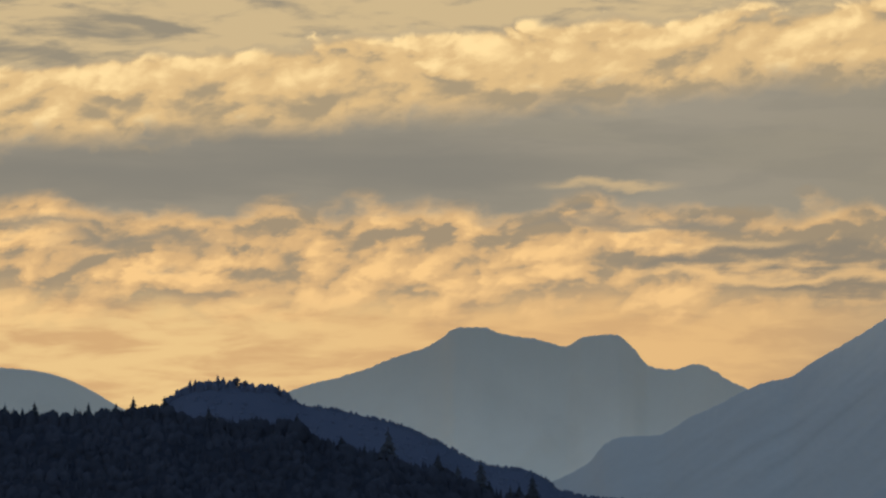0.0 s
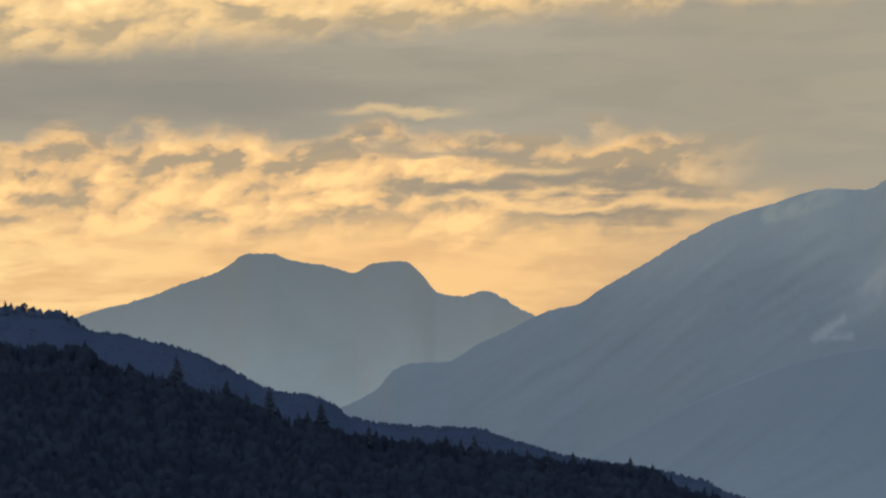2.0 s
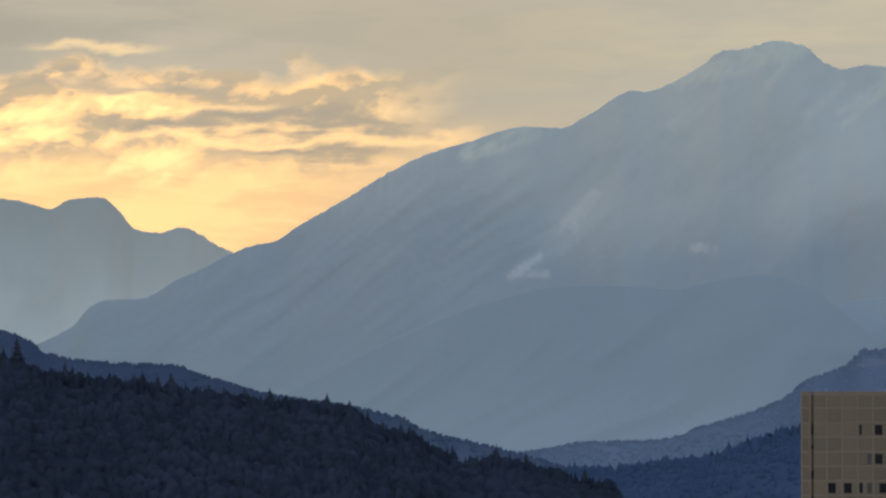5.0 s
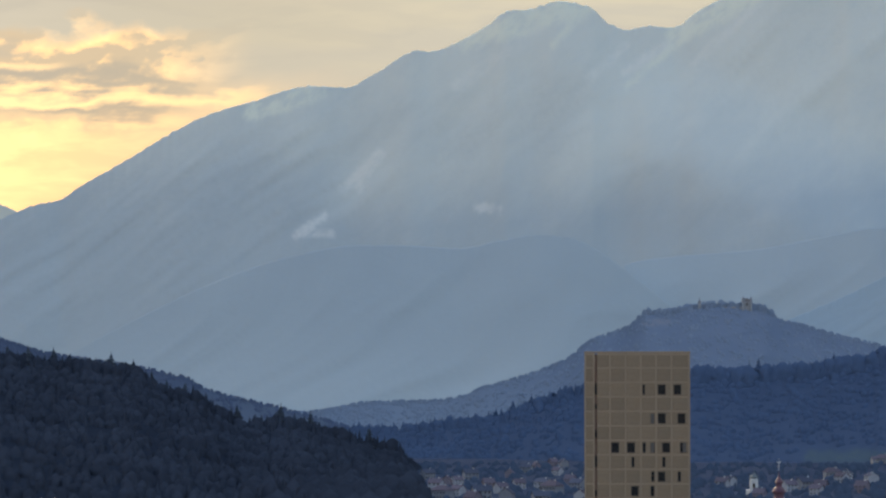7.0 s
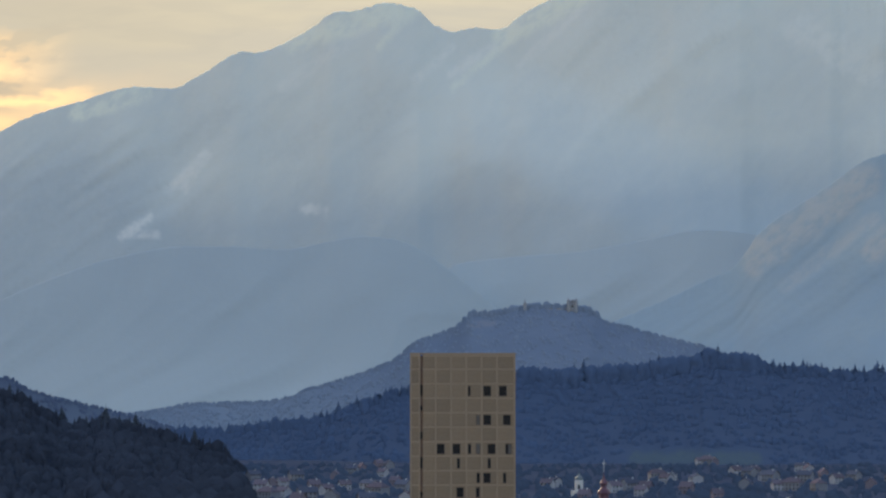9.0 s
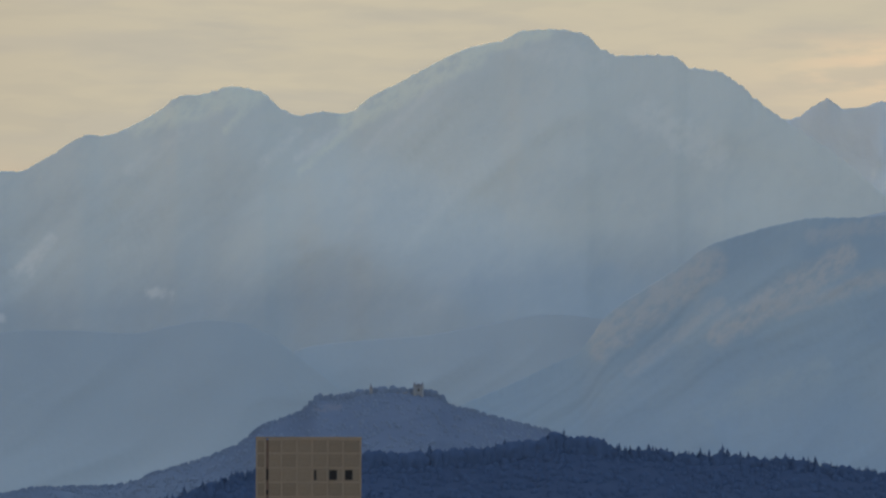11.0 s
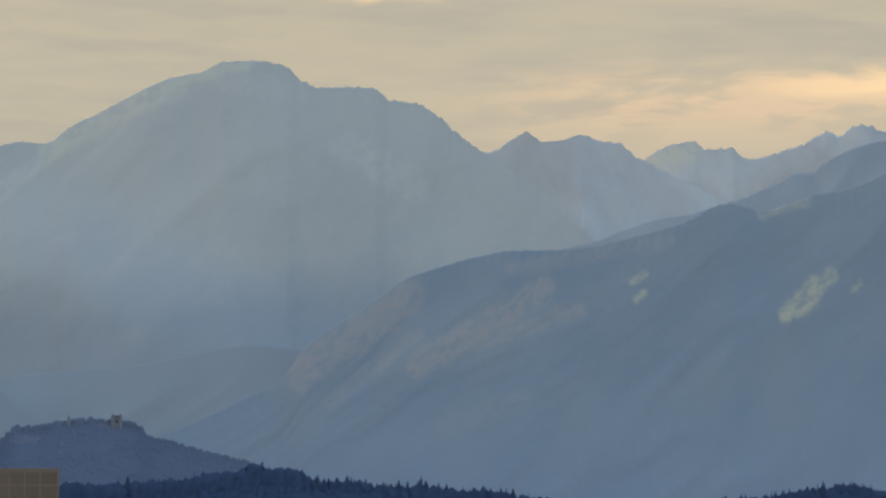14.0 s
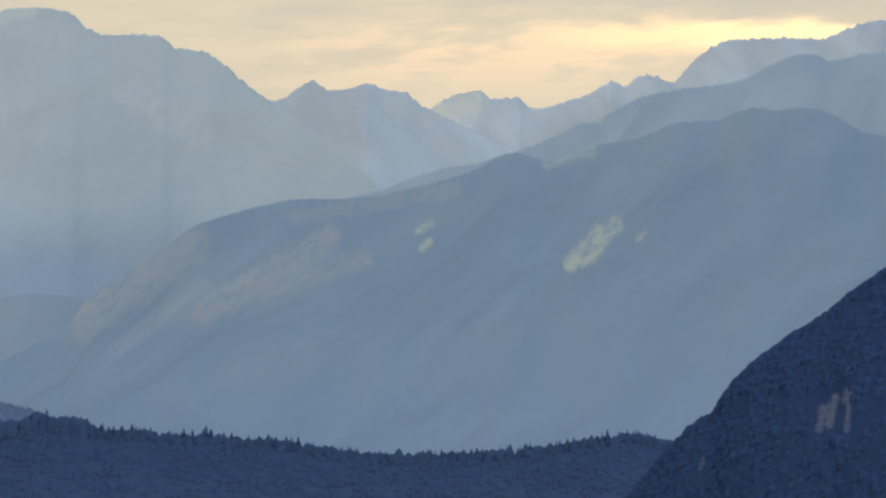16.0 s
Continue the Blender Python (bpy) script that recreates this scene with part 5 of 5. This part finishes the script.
def town_hall():
    """Brown corner block with a raised roof storey, chimneys and a dormer."""
    root = new("town_house")
    box("wall", -9, 9, 0, 12, -1, 12.0, brown_wall, root)
    box("eaves", -9.4, 9.4, -0.4, 12.4, 12.003, 12.4, white_wall, root, "pale eaves", 0.06)
    box("upper_storey", -3.2, 9.0, 2.5, 11, 12.4, 15.6, brown_wall, root)
    bm = bmesh.new()
    v = [bm.verts.new(p) for p in ((-3.6, 2.1, 15.62), (9.4, 2.1, 15.62), (9.4, 11.4, 15.62), (-3.6, 11.4, 15.62), (-2.0, 6.5, 18.2), (9.4, 6.5, 18.2))]
    for f in ((0, 1, 5, 4), (2, 3, 4, 5), (3, 0, 4), (1, 2, 5), (3, 2, 1, 0)):
        bm.faces.new([v[i] for i in f])
    part("roof", bm, red_roof, root, "red tiled roof")
    for x, z, h in ((-8.6, 12.4, 3.6), (-8.0, 12.4, 1.4), (-2.2, 15.6, 3.8), (-1.2, 15.6, 3.4), (-5.4, 12.4, 1.0)):
        stack = box("chimney", x, x + 0.55, 1.0, 1.8, z, z + h, white_wall, root, "white chimney", 0.03)
        box("cap", x - 0.08, x + 0.63, 0.92, 1.88, z + h + 0.003, z + h + 0.12, dark_roof, stack)
    for z in (9.4, 6.2, 3.0):
        for i in range(6):
            window(root, -8 + 2.8 * i, -0.1, z, 1.2, 1.7, dark_glass, 0.12)
    for i in range(4):
        window(root, -2.2 + 2.8 * i, 2.4, 13.2, 1.1, 1.5, dark_glass, 0.12)
    tagged(root, "brown town house with a red roof and white chimneys", "house")
    stand(root, tb(1518), 1080, 0.0)


church_tower()
domed_turret()
chapel()
town_hall()


# hilltop walls and roofs, with the haze mixed into their colours
hill_wall = material("hazy_plaster", [(0.32, 0.3225, 0.3375), (0.36, 0.3525, 0.3578), (0.288, 0.2925, 0.3172)], 0.3, 0.9, 0.2, gloss=0.0)
hill_tile = material("hazy_tile_roof", [(0.2465, 0.243, 0.258), (0.2755, 0.2633, 0.276), (0.2248, 0.2228, 0.246)], 0.8, 0.9, 0.2, gloss=0.0)


def hill_church():
    """The pilgrim church on the hilltop: nave, low choir, two slim towers."""
    root = new("pilgrim_church")
    box("nave", -4.2, 4.2, 0, 9, -14, 4.0, hill_wall, root)
    bm = bmesh.new()
    v = [bm.verts.new(p) for p in ((-4.7, -0.5, 4.003), (4.7, -0.5, 4.003), (4.7, 9.5, 4.003), (-4.7, 9.5, 4.003), (0, -0.5, 7.2), (0, 9.5, 7.2))]
    for f in ((0, 1, 4), (1, 2, 5, 4), (2, 3, 5), (3, 0, 4, 5), (3, 2, 1, 0)):
        bm.faces.new([v[i] for i in f])
    part("roof", bm, hill_tile, root)
    for x in (-3.3, 3.3):
        t = part("tower", lathe([(1.2, -14), (1.2, 5.6)], 8), hill_wall, root)
        part("spire", lathe([(1.35, 5.6), (1.4, 6.0), (0.9, 6.9), (0.4, 7.5), (0.1, 8.6)], 8), hill_tile, t)
        t.location = (x, -0.9, 0)
    window(root, -0.8, -0.1, 0.2, 1.6, 2.4, grey_blind, 0.12)
    box("choir", -20, -4.203, 2, 7, -14, -0.6, hill_wall, root, "long low wing")
    tagged(root, "small pilgrim church with two slim towers on a hilltop", "church")
    p = church_hill.place(4.12, 0.004)
    root.matrix_basis = Matrix.Translation(p + Vector((0, -6, 1.2))) @ Matrix.Rotation(radians(-4), 4, "Z")
    spire = new("bell_tower")
    box("shaft", -1.2, 1.2, -1.2, 1.2, -12, 2.0, hill_wall, spire)
    part("cap", lathe([(1.6, 2.0), (1.3, 2.9), (0.5, 4.3), (0.1, 6.4)], 8), hill_tile, spire, "grey pointed cap")
    tagged(spire, "slim bell tower among trees on a hilltop", "tower")
    q = church_hill.place(3.48, 0.004)
    spire.matrix_basis = Matrix.Translation(q + Vector((0, -4, 2.5)))


hill_church()


class Plain:
    """The flat ground, for strewing trees: bearing and a fraction of the way out."""

    def __init__(self, near, far, lo, hi):
        self.near, self.far, self.az = near, far, np.array([lo, hi])

    def place(self, az, s):
        return at(az, self.near + (self.far - self.near) * s, -0.5)


# haze over the plain is put into this leaf colour
hazy_plain_leaves = material("hazy_plain_leaves", [(0.06451, 0.08463, 0.1254), (0.07222, 0.09472, 0.1405), (0.05932, 0.07779, 0.1154)], 0.03, 0.9, 0.0, gloss=0.0, leaf=0.05, canopy=0.8)
wood("trees", Plain(1250, 2760, -2.6, 9.5), 3200, (3.5, 7), 0.2, hazy_plain_leaves, "dark leafy trees between the houses of the plain", (0.0, 1.0), sink=0.5, spread=(1.0, 1.6))
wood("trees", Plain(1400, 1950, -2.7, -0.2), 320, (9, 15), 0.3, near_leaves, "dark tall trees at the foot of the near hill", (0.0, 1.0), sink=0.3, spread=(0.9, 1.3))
